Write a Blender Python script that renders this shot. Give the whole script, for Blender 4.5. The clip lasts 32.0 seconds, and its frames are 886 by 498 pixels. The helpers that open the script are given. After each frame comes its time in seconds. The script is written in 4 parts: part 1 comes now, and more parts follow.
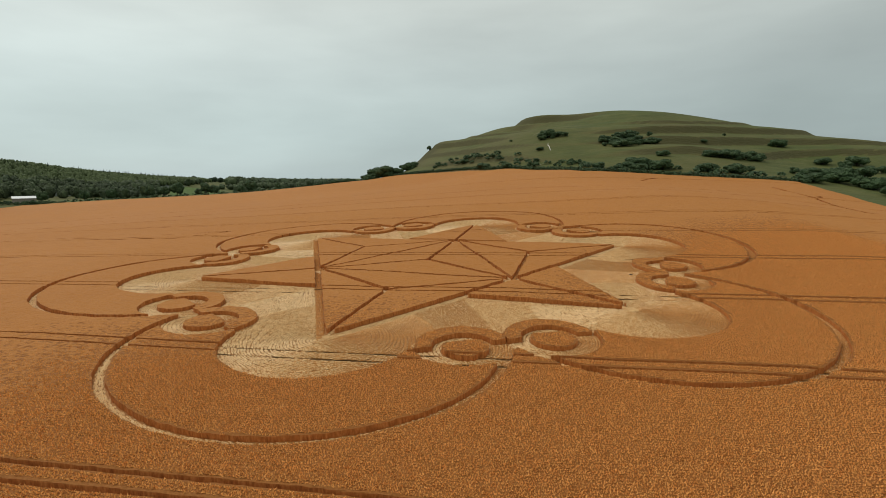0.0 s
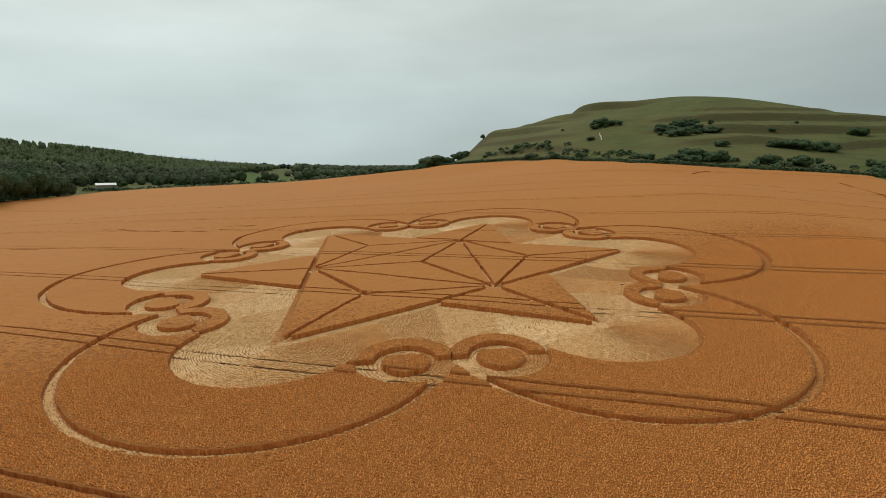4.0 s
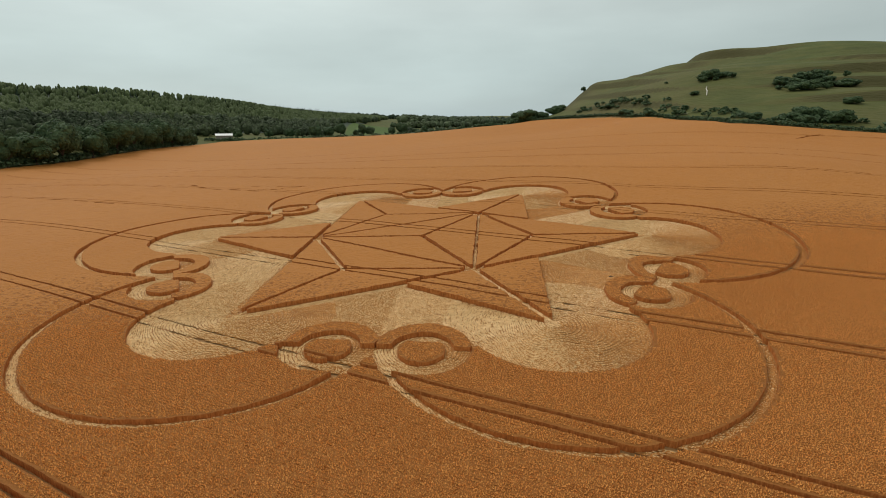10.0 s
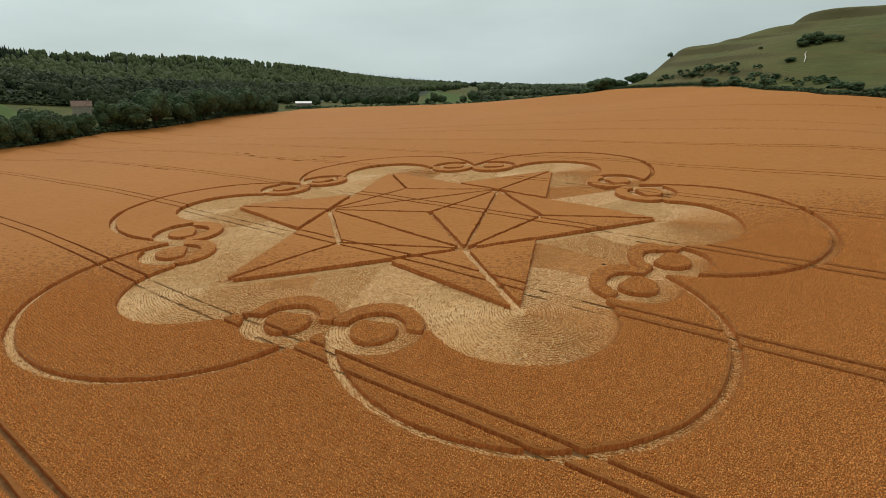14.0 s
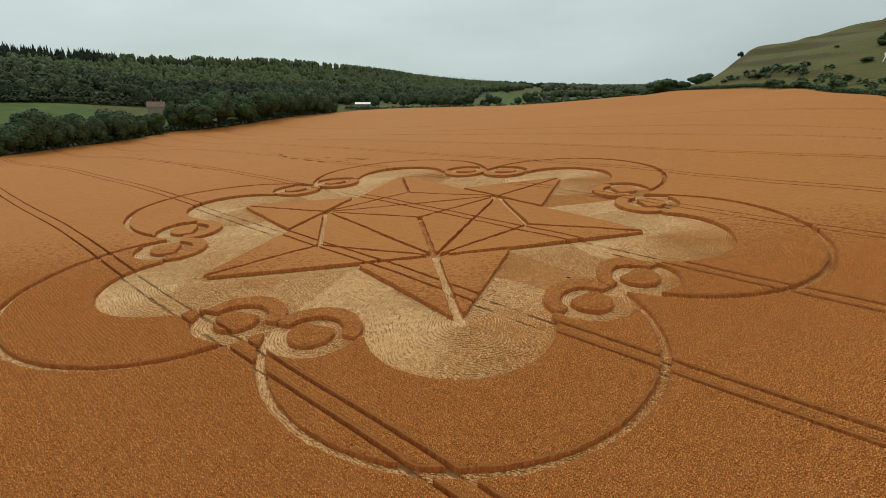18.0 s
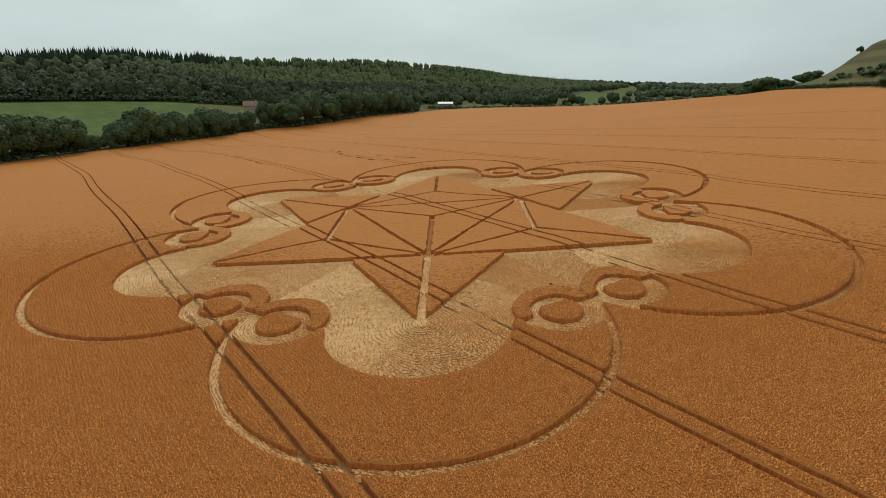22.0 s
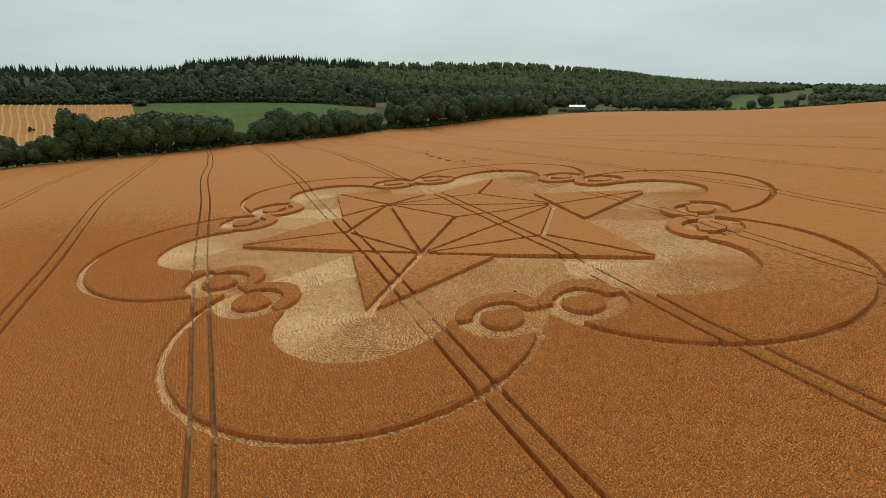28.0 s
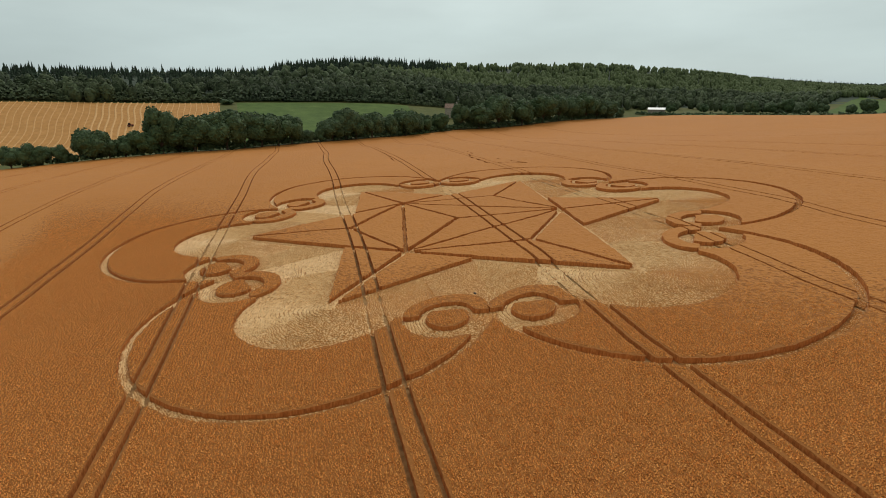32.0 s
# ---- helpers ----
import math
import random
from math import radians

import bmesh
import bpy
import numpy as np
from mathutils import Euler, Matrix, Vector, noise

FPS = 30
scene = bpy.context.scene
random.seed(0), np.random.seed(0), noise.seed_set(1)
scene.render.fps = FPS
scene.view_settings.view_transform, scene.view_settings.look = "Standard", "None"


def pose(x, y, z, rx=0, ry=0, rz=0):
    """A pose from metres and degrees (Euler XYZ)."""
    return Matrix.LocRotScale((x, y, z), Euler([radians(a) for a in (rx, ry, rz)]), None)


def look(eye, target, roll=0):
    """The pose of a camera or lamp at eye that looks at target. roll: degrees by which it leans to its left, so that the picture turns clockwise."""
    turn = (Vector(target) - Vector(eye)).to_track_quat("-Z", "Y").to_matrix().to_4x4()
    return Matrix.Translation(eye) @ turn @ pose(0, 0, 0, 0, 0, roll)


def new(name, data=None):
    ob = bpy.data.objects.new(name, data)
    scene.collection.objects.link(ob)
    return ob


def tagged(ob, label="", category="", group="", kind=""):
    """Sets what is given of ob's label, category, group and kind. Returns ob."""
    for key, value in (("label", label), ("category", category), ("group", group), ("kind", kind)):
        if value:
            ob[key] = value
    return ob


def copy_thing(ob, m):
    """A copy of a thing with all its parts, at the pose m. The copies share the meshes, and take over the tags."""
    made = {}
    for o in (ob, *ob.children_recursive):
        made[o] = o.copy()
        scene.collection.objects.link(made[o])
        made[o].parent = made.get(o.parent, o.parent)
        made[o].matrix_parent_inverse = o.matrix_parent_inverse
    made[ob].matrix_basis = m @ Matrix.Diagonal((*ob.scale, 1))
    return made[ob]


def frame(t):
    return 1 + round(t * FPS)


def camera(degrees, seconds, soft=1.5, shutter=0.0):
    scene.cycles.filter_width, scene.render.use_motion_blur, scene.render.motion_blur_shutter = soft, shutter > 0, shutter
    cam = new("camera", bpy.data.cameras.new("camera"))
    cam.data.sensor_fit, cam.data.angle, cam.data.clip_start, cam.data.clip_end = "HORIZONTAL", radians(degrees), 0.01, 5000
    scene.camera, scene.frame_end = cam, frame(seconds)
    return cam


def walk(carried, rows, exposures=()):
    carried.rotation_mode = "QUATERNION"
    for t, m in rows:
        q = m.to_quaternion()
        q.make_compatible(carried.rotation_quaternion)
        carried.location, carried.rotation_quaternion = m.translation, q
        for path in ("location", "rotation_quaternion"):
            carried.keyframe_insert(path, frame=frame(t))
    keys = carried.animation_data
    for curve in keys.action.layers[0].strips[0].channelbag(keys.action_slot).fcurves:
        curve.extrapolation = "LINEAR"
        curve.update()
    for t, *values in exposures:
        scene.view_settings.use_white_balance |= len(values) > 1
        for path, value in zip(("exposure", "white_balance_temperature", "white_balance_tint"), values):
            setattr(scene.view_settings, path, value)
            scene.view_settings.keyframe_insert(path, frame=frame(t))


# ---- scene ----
cam = camera(80.15, 32.0, soft=0.9)
# seconds, eye in metres, then heading, pitch and roll in degrees
PATH = [
    (0.0, 0.000, 0.000, 18.500, 0.037, -7.501, -0.412),
    (0.5, 1.641, 0.005, 18.778, 1.028, -7.712, -0.431),
    (1.0, 3.263, 0.070, 19.074, 1.813, -7.751, -0.408),
    (1.5, 4.849, 0.230, 19.409, 2.595, -7.806, -0.395),
    (2.0, 6.425, 0.486, 19.785, 3.323, -7.928, -0.377),
    (2.5, 8.048, 0.803, 20.185, 4.146, -8.125, -0.342),
    (3.0, 9.720, 1.146, 20.573, 4.944, -8.435, -0.299),
    (3.5, 11.408, 1.504, 20.939, 5.902, -8.684, -0.271),
    (5.5, 17.883, 3.351, 22.476, 10.105, -9.566, -0.055),
    (6.0, 19.449, 3.878, 22.828, 11.023, -9.791, 0.038),
    (6.5, 21.016, 4.421, 23.149, 12.073, -10.202, 0.099),
    (7.0, 22.578, 4.980, 23.443, 13.147, -10.702, 0.092),
    (7.5, 24.141, 5.548, 23.774, 14.418, -10.844, 0.114),
    (8.0, 25.714, 6.122, 24.149, 15.493, -11.163, 0.126),
    (8.5, 27.296, 6.692, 24.509, 16.296, -11.692, 0.140),
    (9.0, 28.885, 7.301, 24.824, 17.228, -12.474, 0.123),
    (9.5, 30.458, 7.954, 25.101, 18.163, -13.298, 0.154),
    (10.0, 32.021, 8.631, 25.265, 18.819, -14.104, 0.196),
    (10.5, 33.563, 9.370, 25.331, 19.648, -14.842, 0.211),
    (11.0, 35.095, 10.155, 25.353, 20.625, -15.630, 0.214),
    (11.5, 36.602, 10.969, 25.406, 21.943, -16.373, 0.227),
    (12.0, 38.109, 11.783, 25.516, 23.168, -16.969, 0.243),
    (12.5, 39.605, 12.597, 25.667, 24.305, -17.404, 0.274),
    (13.0, 41.084, 13.445, 25.888, 25.628, -17.426, 0.245),
    (13.5, 42.539, 14.338, 26.160, 26.698, -17.396, 0.255),
    (14.0, 43.963, 15.212, 26.433, 27.741, -17.443, 0.257),
    (14.5, 45.396, 16.082, 26.690, 28.678, -17.472, 0.263),
    (16.5, 51.254, 19.811, 27.135, 31.799, -17.488, 0.216),
    (17.0, 52.749, 20.754, 27.246, 32.927, -17.481, 0.207),
    (17.5, 54.254, 21.721, 27.353, 33.966, -17.483, 0.184),
    (18.0, 55.748, 22.692, 27.429, 34.882, -17.425, 0.177),
    (18.5, 57.210, 23.683, 27.495, 35.797, -17.526, 0.137),
    (19.0, 58.627, 24.709, 27.547, 36.803, -17.508, 0.115),
    (19.5, 59.987, 25.739, 27.537, 37.767, -17.537, 0.092),
    (20.0, 61.317, 26.827, 27.511, 38.788, -17.484, 0.058),
    (20.5, 62.654, 27.981, 27.477, 39.695, -17.503, 0.049),
    (21.0, 63.998, 29.176, 27.453, 40.942, -17.467, 0.028),
    (21.5, 65.352, 30.412, 27.447, 42.739, -17.502, 0.014),
    (22.0, 66.705, 31.687, 27.459, 44.760, -17.468, -0.036),
    (22.5, 68.042, 32.973, 27.457, 46.454, -17.505, -0.097),
    (23.0, 69.371, 34.271, 27.431, 48.074, -17.487, -0.156),
    (23.5, 70.736, 35.629, 27.381, 49.604, -17.407, -0.195),
    (24.0, 72.048, 36.993, 27.320, 51.014, -17.409, -0.204),
    (24.5, 73.284, 38.344, 27.258, 52.337, -17.408, -0.198),
    (25.0, 74.471, 39.677, 27.213, 53.518, -17.316, -0.179),
    (25.5, 75.630, 41.020, 27.193, 54.554, -17.299, -0.160),
    (27.5, 80.076, 46.748, 27.497, 59.084, -17.227, -0.205),
    (28.0, 81.163, 48.220, 27.432, 60.230, -17.164, -0.173),
    (28.5, 82.219, 49.690, 27.357, 61.554, -17.183, -0.174),
    (29.0, 83.223, 51.180, 27.313, 62.679, -17.148, -0.120),
    (29.5, 84.179, 52.705, 27.303, 63.709, -17.142, -0.108),
    (30.0, 85.102, 54.272, 27.319, 64.784, -17.155, -0.077),
    (30.5, 85.994, 55.874, 27.354, 65.857, -17.106, -0.036),
    (31.0, 86.867, 57.504, 27.399, 66.987, -17.111, -0.059),
    (31.5, 87.712, 59.172, 27.494, 68.074, -17.101, -0.038),
    (32.0, 88.550, 60.874, 27.641, 68.960, -17.073, 0.051),
]
walk(cam, [(t, pose(x, y, z, 90 + pitch, 0, yaw) @ pose(0, 0, 0, 0, 0, roll)) for t, x, y, z, yaw, pitch, roll in PATH])


# ---- sky and sun: high thin overcast, brighter to the west ----
SUN_ELEVATION, SUN_HEADING = 48.0, 55.0
world = bpy.data.worlds.new("overcast_sky")
scene.world = world
world.use_nodes = True
wn, wl = world.node_tree.nodes, world.node_tree.links
wn.clear()
w_out = wn.new("ShaderNodeOutputWorld")
w_sky = wn.new("ShaderNodeTexSky")
w_sky.sky_type, w_sky.sun_disc = "NISHITA", False
w_sky.sun_elevation, w_sky.sun_rotation = radians(SUN_ELEVATION), radians(-SUN_HEADING)
w_bg = wn.new("ShaderNodeBackground")
w_bg.inputs["Strength"].default_value = 0.1
w_co = wn.new("ShaderNodeTexCoord")
w_sep = wn.new("ShaderNodeSeparateXYZ")
wl.new(w_co.outputs["Generated"], w_sep.inputs[0])
w_ramp = wn.new("ShaderNodeValToRGB")
for e, (p, c) in zip([w_ramp.color_ramp.elements[0], w_ramp.color_ramp.elements.new(0.12), w_ramp.color_ramp.elements.new(0.3), w_ramp.color_ramp.elements[-1]],
                     [(0.0, (3.75, 4.65, 4.8, 1)), (0.12, (4.45, 5.2, 5.0, 1)), (0.3, (5.5, 5.95, 5.5, 1)), (1.0, (6.5, 6.5, 6.0, 1))]):
    e.position, e.color = p, c
wl.new(w_sep.outputs["Z"], w_ramp.inputs[0])
w_map = wn.new("ShaderNodeMapping")
w_map.inputs["Scale"].default_value = (1.2, 1.2, 5.0)
wl.new(w_co.outputs["Generated"], w_map.inputs[0])
w_noise = wn.new("ShaderNodeTexNoise")
w_noise.inputs["Scale"].default_value, w_noise.inputs["Detail"].default_value = 2.2, 5.0
wl.new(w_map.outputs[0], w_noise.inputs[0])
w_range = wn.new("ShaderNodeMapRange")
w_range.inputs[1].default_value, w_range.inputs[2].default_value, w_range.inputs[3].default_value, w_range.inputs[4].default_value = 0.3, 0.7, 0.9, 1.09
wl.new(w_noise.outputs[0], w_range.inputs[0])
w_mul = wn.new("ShaderNodeVectorMath")
w_mul.operation = "SCALE"
w_dot = wn.new("ShaderNodeVectorMath")
w_dot.operation = "DOT_PRODUCT"
w_dot.inputs[1].default_value = (-math.sin(radians(SUN_HEADING)), math.cos(radians(SUN_HEADING)), 0.9)
wl.new(w_co.outputs["Generated"], w_dot.inputs[0])
w_glow = wn.new("ShaderNodeMapRange")
w_glow.inputs[1].default_value, w_glow.inputs[2].default_value, w_glow.inputs[3].default_value, w_glow.inputs[4].default_value = 0.15, 1.25, 0.87, 1.39
wl.new(w_dot.outputs["Value"], w_glow.inputs[0])
w_bright = wn.new("ShaderNodeVectorMath")
w_bright.operation = "SCALE"
wl.new(w_ramp.outputs[0], w_bright.inputs[0])
wl.new(w_glow.outputs[0], w_bright.inputs["Scale"])
wl.new(w_bright.outputs[0], w_mul.inputs[0])
wl.new(w_range.outputs[0], w_mul.inputs["Scale"])
w_mix = wn.new("ShaderNodeMix")
w_mix.data_type = "RGBA"
w_mix.inputs["Factor"].default_value = 0.9
wl.new(w_sky.outputs[0], w_mix.inputs["A"])
wl.new(w_mul.outputs[0], w_mix.inputs["B"])
wl.new(w_mix.outputs["Result"], w_bg.inputs["Color"])
wl.new(w_bg.outputs[0], w_out.inputs[0])

sun = new("sun", bpy.data.lights.new("sun", "SUN"))
sun.data.energy, sun.data.angle, sun.data.color = 0.85, radians(20), (1.0, 0.95, 0.86)
sh = radians(SUN_HEADING)
sun.matrix_world = look((0, 0, 200), Vector((0, 0, 200)) - Vector((-math.sin(sh) * math.cos(radians(SUN_ELEVATION)), math.cos(sh) * math.cos(radians(SUN_ELEVATION)), math.sin(radians(SUN_ELEVATION)))))


# ---- materials ----
def material(name, stops, scale=1.0, detail=4.0, rough=0.85, bump=0.0, bump_scale=None, stretch=(1, 1, 1), second=None, spec=0.2, island=0.0, turn=0.0):
    """A rough natural surface: a colour ramp over noise, a second slower noise that shifts it, and a bump."""
    mat = bpy.data.materials.new(name)
    mat.use_nodes = True
    n, l = mat.node_tree.nodes, mat.node_tree.links
    shader = n["Principled BSDF"]
    shader.inputs["Roughness"].default_value = rough
    shader.inputs["Specular IOR Level"].default_value = spec
    geo = n.new("ShaderNodeNewGeometry")
    mapping = n.new("ShaderNodeMapping")
    mapping.inputs["Scale"].default_value = stretch
    mapping.inputs["Rotation"].default_value = (0, 0, radians(turn))
    l.new(geo.outputs["Position"], mapping.inputs[0])
    tex = n.new("ShaderNodeTexNoise")
    tex.inputs["Scale"].default_value, tex.inputs["Detail"].default_value, tex.inputs["Roughness"].default_value = scale, detail, 0.62
    l.new(mapping.outputs[0], tex.inputs[0])
    ramp = n.new("ShaderNodeValToRGB")
    ramp.color_ramp.elements[0].position, ramp.color_ramp.elements[0].color = stops[0][0], (*stops[0][1], 1)
    ramp.color_ramp.elements[1].position, ramp.color_ramp.elements[1].color = stops[-1][0], (*stops[-1][1], 1)
    for p, c in stops[1:-1]:
        e = ramp.color_ramp.elements.new(p)
        e.color = (*c, 1)
    l.new(tex.outputs["Fac"], ramp.inputs[0])
    colour = ramp.outputs[0]
    for s2, amount, tint in second or ():
        slow = n.new("ShaderNodeTexNoise")
        slow.inputs["Scale"].default_value, slow.inputs["Detail"].default_value = s2, 3.0
        l.new(geo.outputs["Position"], slow.inputs[0])
        rng = n.new("ShaderNodeMapRange")
        rng.inputs[1].default_value, rng.inputs[2].default_value, rng.inputs[3].default_value, rng.inputs[4].default_value = 0.35, 0.65, 0.0, amount
        l.new(slow.outputs["Fac"], rng.inputs[0])
        mix = n.new("ShaderNodeMix")
        mix.data_type = "RGBA"
        mix.inputs["B"].default_value = (*tint, 1)
        l.new(rng.outputs[0], mix.inputs["Factor"])
        l.new(colour, mix.inputs["A"])
        colour = mix.outputs["Result"]
    if island:
        hsv = n.new("ShaderNodeHueSaturation")
        rnd = n.new("ShaderNodeMapRange")
        rnd.inputs[3].default_value, rnd.inputs[4].default_value = 1 - island, 1 + island
        l.new(geo.outputs["Random Per Island"], rnd.inputs[0])
        l.new(rnd.outputs[0], hsv.inputs["Value"])
        l.new(colour, hsv.inputs["Color"])
        colour = hsv.outputs[0]
    l.new(colour, shader.inputs["Base Color"])
    if bump:
        relief = n.new("ShaderNodeTexNoise")
        relief.inputs["Scale"].default_value, relief.inputs["Detail"].default_value = bump_scale or scale, 3.0
        l.new(mapping.outputs[0], relief.inputs[0])
        b = n.new("ShaderNodeBump")
        b.inputs["Strength"].default_value, b.inputs["Distance"].default_value = 1.0, bump
        l.new(relief.outputs["Fac"], b.inputs["Height"])
        l.new(b.outputs[0], shader.inputs["Normal"])
    return mat


M_EARS = material("ripe_wheat_ears", [(0.3, (0.4, 0.148, 0.028)), (0.47, (0.485, 0.19, 0.039)), (0.58, (0.53, 0.212, 0.047)), (0.75, (0.61, 0.263, 0.066))],
                  scale=5.0, detail=4, rough=0.8, bump=0.12, bump_scale=5.0, second=[(0.035, 0.3, (0.48, 0.21, 0.058)), (0.012, 0.3, (0.41, 0.156, 0.034)), (0.3, 0.18, (0.39, 0.154, 0.034))], turn=8)
M_HEADS = material("wheat_heads", [(0.3, (0.72, 0.308, 0.077)), (0.5, (0.76, 0.335, 0.089)), (0.7, (0.8, 0.365, 0.105))],
                   scale=5.0, detail=2, rough=0.75, island=0.18, second=[(0.035, 0.3, (0.77, 0.35, 0.1)), (0.012, 0.3, (0.72, 0.3, 0.072))])
# brown leaves and stems, darkened further to paint the shade between the ears
M_LEAVES_GAPS = material("wheat_leaves_and_gap_shade", [(0.3, (0.235, 0.085, 0.018)), (0.55, (0.325, 0.123, 0.028)), (0.75, (0.4, 0.157, 0.038))], scale=6, rough=0.85, bump=0.05)
M_STEMS = material("wheat_stems", [(0.3, (0.29, 0.095, 0.024)), (0.5, (0.47, 0.168, 0.042)), (0.72, (0.64, 0.27, 0.08))], scale=5, rough=0.85, stretch=(1, 1, 0.25), bump=0.05)
M_LAID = material("laid_straw", [(0.3, (0.28, 0.117, 0.03)), (0.5, (0.42, 0.186, 0.052)), (0.72, (0.56, 0.28, 0.092))], scale=3.0, rough=0.65, bump=0.06,
                  second=[(0.15, 0.35, (0.47, 0.22, 0.066))])
M_STRAW = material("straw_bundle", [(0.35, (0.67, 0.4, 0.165)), (0.5, (0.77, 0.5, 0.225)), (0.65, (0.84, 0.585, 0.29))], scale=1.2, rough=0.5, island=0.1, spec=0.35)
M_LAID_EARS = material("laid_ears", [(0.3, (0.45, 0.185, 0.046)), (0.5, (0.54, 0.238, 0.065)), (0.7, (0.62, 0.292, 0.088))], scale=1.2, rough=0.8, island=0.1)
M_SOIL = material("field_soil", [(0.35, (0.24, 0.13, 0.05)), (0.55, (0.36, 0.2, 0.08)), (0.7, (0.46, 0.28, 0.12))], scale=1.5, rough=0.95, bump=0.05)
M_DOWN = material("chalk_downland_grass", [(0.32, (0.052, 0.068, 0.016)), (0.5, (0.094, 0.11, 0.028)), (0.68, (0.15, 0.145, 0.047))], scale=0.12, detail=9, rough=0.9,
                  bump=0.6, bump_scale=0.6, stretch=(0.5, 0.5, 3), second=[(0.011, 0.55, (0.16, 0.128, 0.052)), (0.3, 0.3, (0.075, 0.088, 0.026)), (0.02, 0.4, (0.082, 0.112, 0.026)), (0.06, 0.3, (0.06, 0.075, 0.022))])
M_LEAF = material("broadleaf_foliage", [(0.3, (0.037, 0.066, 0.036)), (0.5, (0.066, 0.106, 0.05)), (0.75, (0.12, 0.16, 0.07))], scale=0.5, rough=0.7, island=0.2, second=[(0.02, 0.5, (0.04, 0.075, 0.022))])
M_NEEDLE = material("conifer_foliage", [(0.3, (0.014, 0.026, 0.016)), (0.6, (0.034, 0.055, 0.03)), (0.8, (0.056, 0.078, 0.04))], scale=0.3, rough=0.75, island=0.35)
M_WOODS = material("woodland_canopy", [(0.3, (0.048, 0.07, 0.043)), (0.5, (0.081, 0.109, 0.06)), (0.72, (0.13, 0.16, 0.077))], scale=0.35, detail=7, rough=0.8, island=0.3, bump=0.9, bump_scale=0.8, second=[(0.006, 0.7, (0.07, 0.092, 0.032)), (0.004, 0.5, (0.03, 0.045, 0.028))])
M_YOUNG = material("young_plantation_leaves", [(0.3, (0.064, 0.092, 0.041)), (0.5, (0.1, 0.133, 0.054)), (0.72, (0.145, 0.178, 0.07))], scale=0.4, detail=7, rough=0.8, island=0.16, bump=0.9, bump_scale=0.8, second=[(0.008, 0.6, (0.075, 0.1, 0.04))])
M_BARK = material("tree_bark", [(0.3, (0.05, 0.035, 0.025)), (0.7, (0.13, 0.1, 0.07))], scale=3, rough=0.9, stretch=(1, 1, 0.3), bump=0.05)
M_PASTURE = material("green_pasture", [(0.3, (0.055, 0.096, 0.018)), (0.55, (0.08, 0.13, 0.027)), (0.75, (0.115, 0.166, 0.04))], scale=0.08, detail=7, rough=0.9, bump=0.3, bump_scale=0.8)
M_STUBBLE = material("cut_stubble", [(0.3, (0.37, 0.178, 0.048)), (0.55, (0.45, 0.225, 0.066)), (0.75, (0.52, 0.28, 0.095))], scale=0.2, detail=6, rough=0.85, bump=0.1)
M_SWATH = material("straw_swath", [(0.3, (0.5, 0.27, 0.095)), (0.7, (0.62, 0.37, 0.15))], scale=0.8, rough=0.7, bump=0.15)
M_METAL = material("white_roof_sheet", [(0.3, (0.78, 0.8, 0.8)), (0.7, (0.88, 0.9, 0.9))], scale=0.3, rough=0.4, spec=0.5)
M_WALL = material("weathered_boards", [(0.3, (0.2, 0.18, 0.15)), (0.7, (0.34, 0.3, 0.25))], scale=1.0, rough=0.85, stretch=(3, 3, 0.3))
M_BRICK = material("buff_stone", [(0.3, (0.3, 0.26, 0.21)), (0.7, (0.42, 0.37, 0.3))], scale=1.2, rough=0.9, bump=0.02)
M_TILES = material("clay_roof_tiles", [(0.3, (0.2, 0.13, 0.1)), (0.7, (0.33, 0.23, 0.18))], scale=0.8, rough=0.85)
M_PANE = material("dark_window_glass", [(0.4, (0.02, 0.025, 0.03)), (0.6, (0.03, 0.035, 0.04))], scale=0.5, rough=0.1, spec=0.6)
M_CHALK = material("bare_chalk", [(0.3, (0.55, 0.52, 0.44)), (0.7, (0.78, 0.76, 0.7))], scale=0.4, rough=0.95)
M_DARK = material("dark_plastic_bag", [(0.4, (0.02, 0.018, 0.016)), (0.6, (0.05, 0.045, 0.04))], scale=3, rough=0.5)


def bank_grass_and_shade(mat):
    """Steep banks carry long tawny grass, level turf is grazed short and green; the steepest also get painted shade."""
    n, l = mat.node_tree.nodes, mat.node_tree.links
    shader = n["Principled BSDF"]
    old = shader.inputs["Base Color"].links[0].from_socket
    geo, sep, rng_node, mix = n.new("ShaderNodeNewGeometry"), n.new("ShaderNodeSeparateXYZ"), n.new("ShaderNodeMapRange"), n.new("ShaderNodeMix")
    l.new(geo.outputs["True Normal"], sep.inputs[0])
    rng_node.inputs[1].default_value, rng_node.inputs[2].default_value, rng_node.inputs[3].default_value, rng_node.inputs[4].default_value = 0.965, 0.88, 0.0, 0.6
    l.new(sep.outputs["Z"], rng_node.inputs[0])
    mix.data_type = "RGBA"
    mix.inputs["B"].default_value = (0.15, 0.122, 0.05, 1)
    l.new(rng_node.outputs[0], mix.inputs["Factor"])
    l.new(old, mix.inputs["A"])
    # the steepest faces are darkened: coarse herbage, plus bank shade put into the colour
    steep, steep_dark_mix = n.new("ShaderNodeMapRange"), n.new("ShaderNodeMix")
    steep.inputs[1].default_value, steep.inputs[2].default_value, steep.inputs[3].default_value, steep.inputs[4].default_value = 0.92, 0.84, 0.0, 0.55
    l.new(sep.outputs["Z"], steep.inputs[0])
    steep_dark_mix.data_type = "RGBA"
    steep_dark_mix.inputs["B"].default_value = (0.05, 0.05, 0.02, 1)
    l.new(steep.outputs[0], steep_dark_mix.inputs["Factor"])
    l.new(mix.outputs["Result"], steep_dark_mix.inputs["A"])
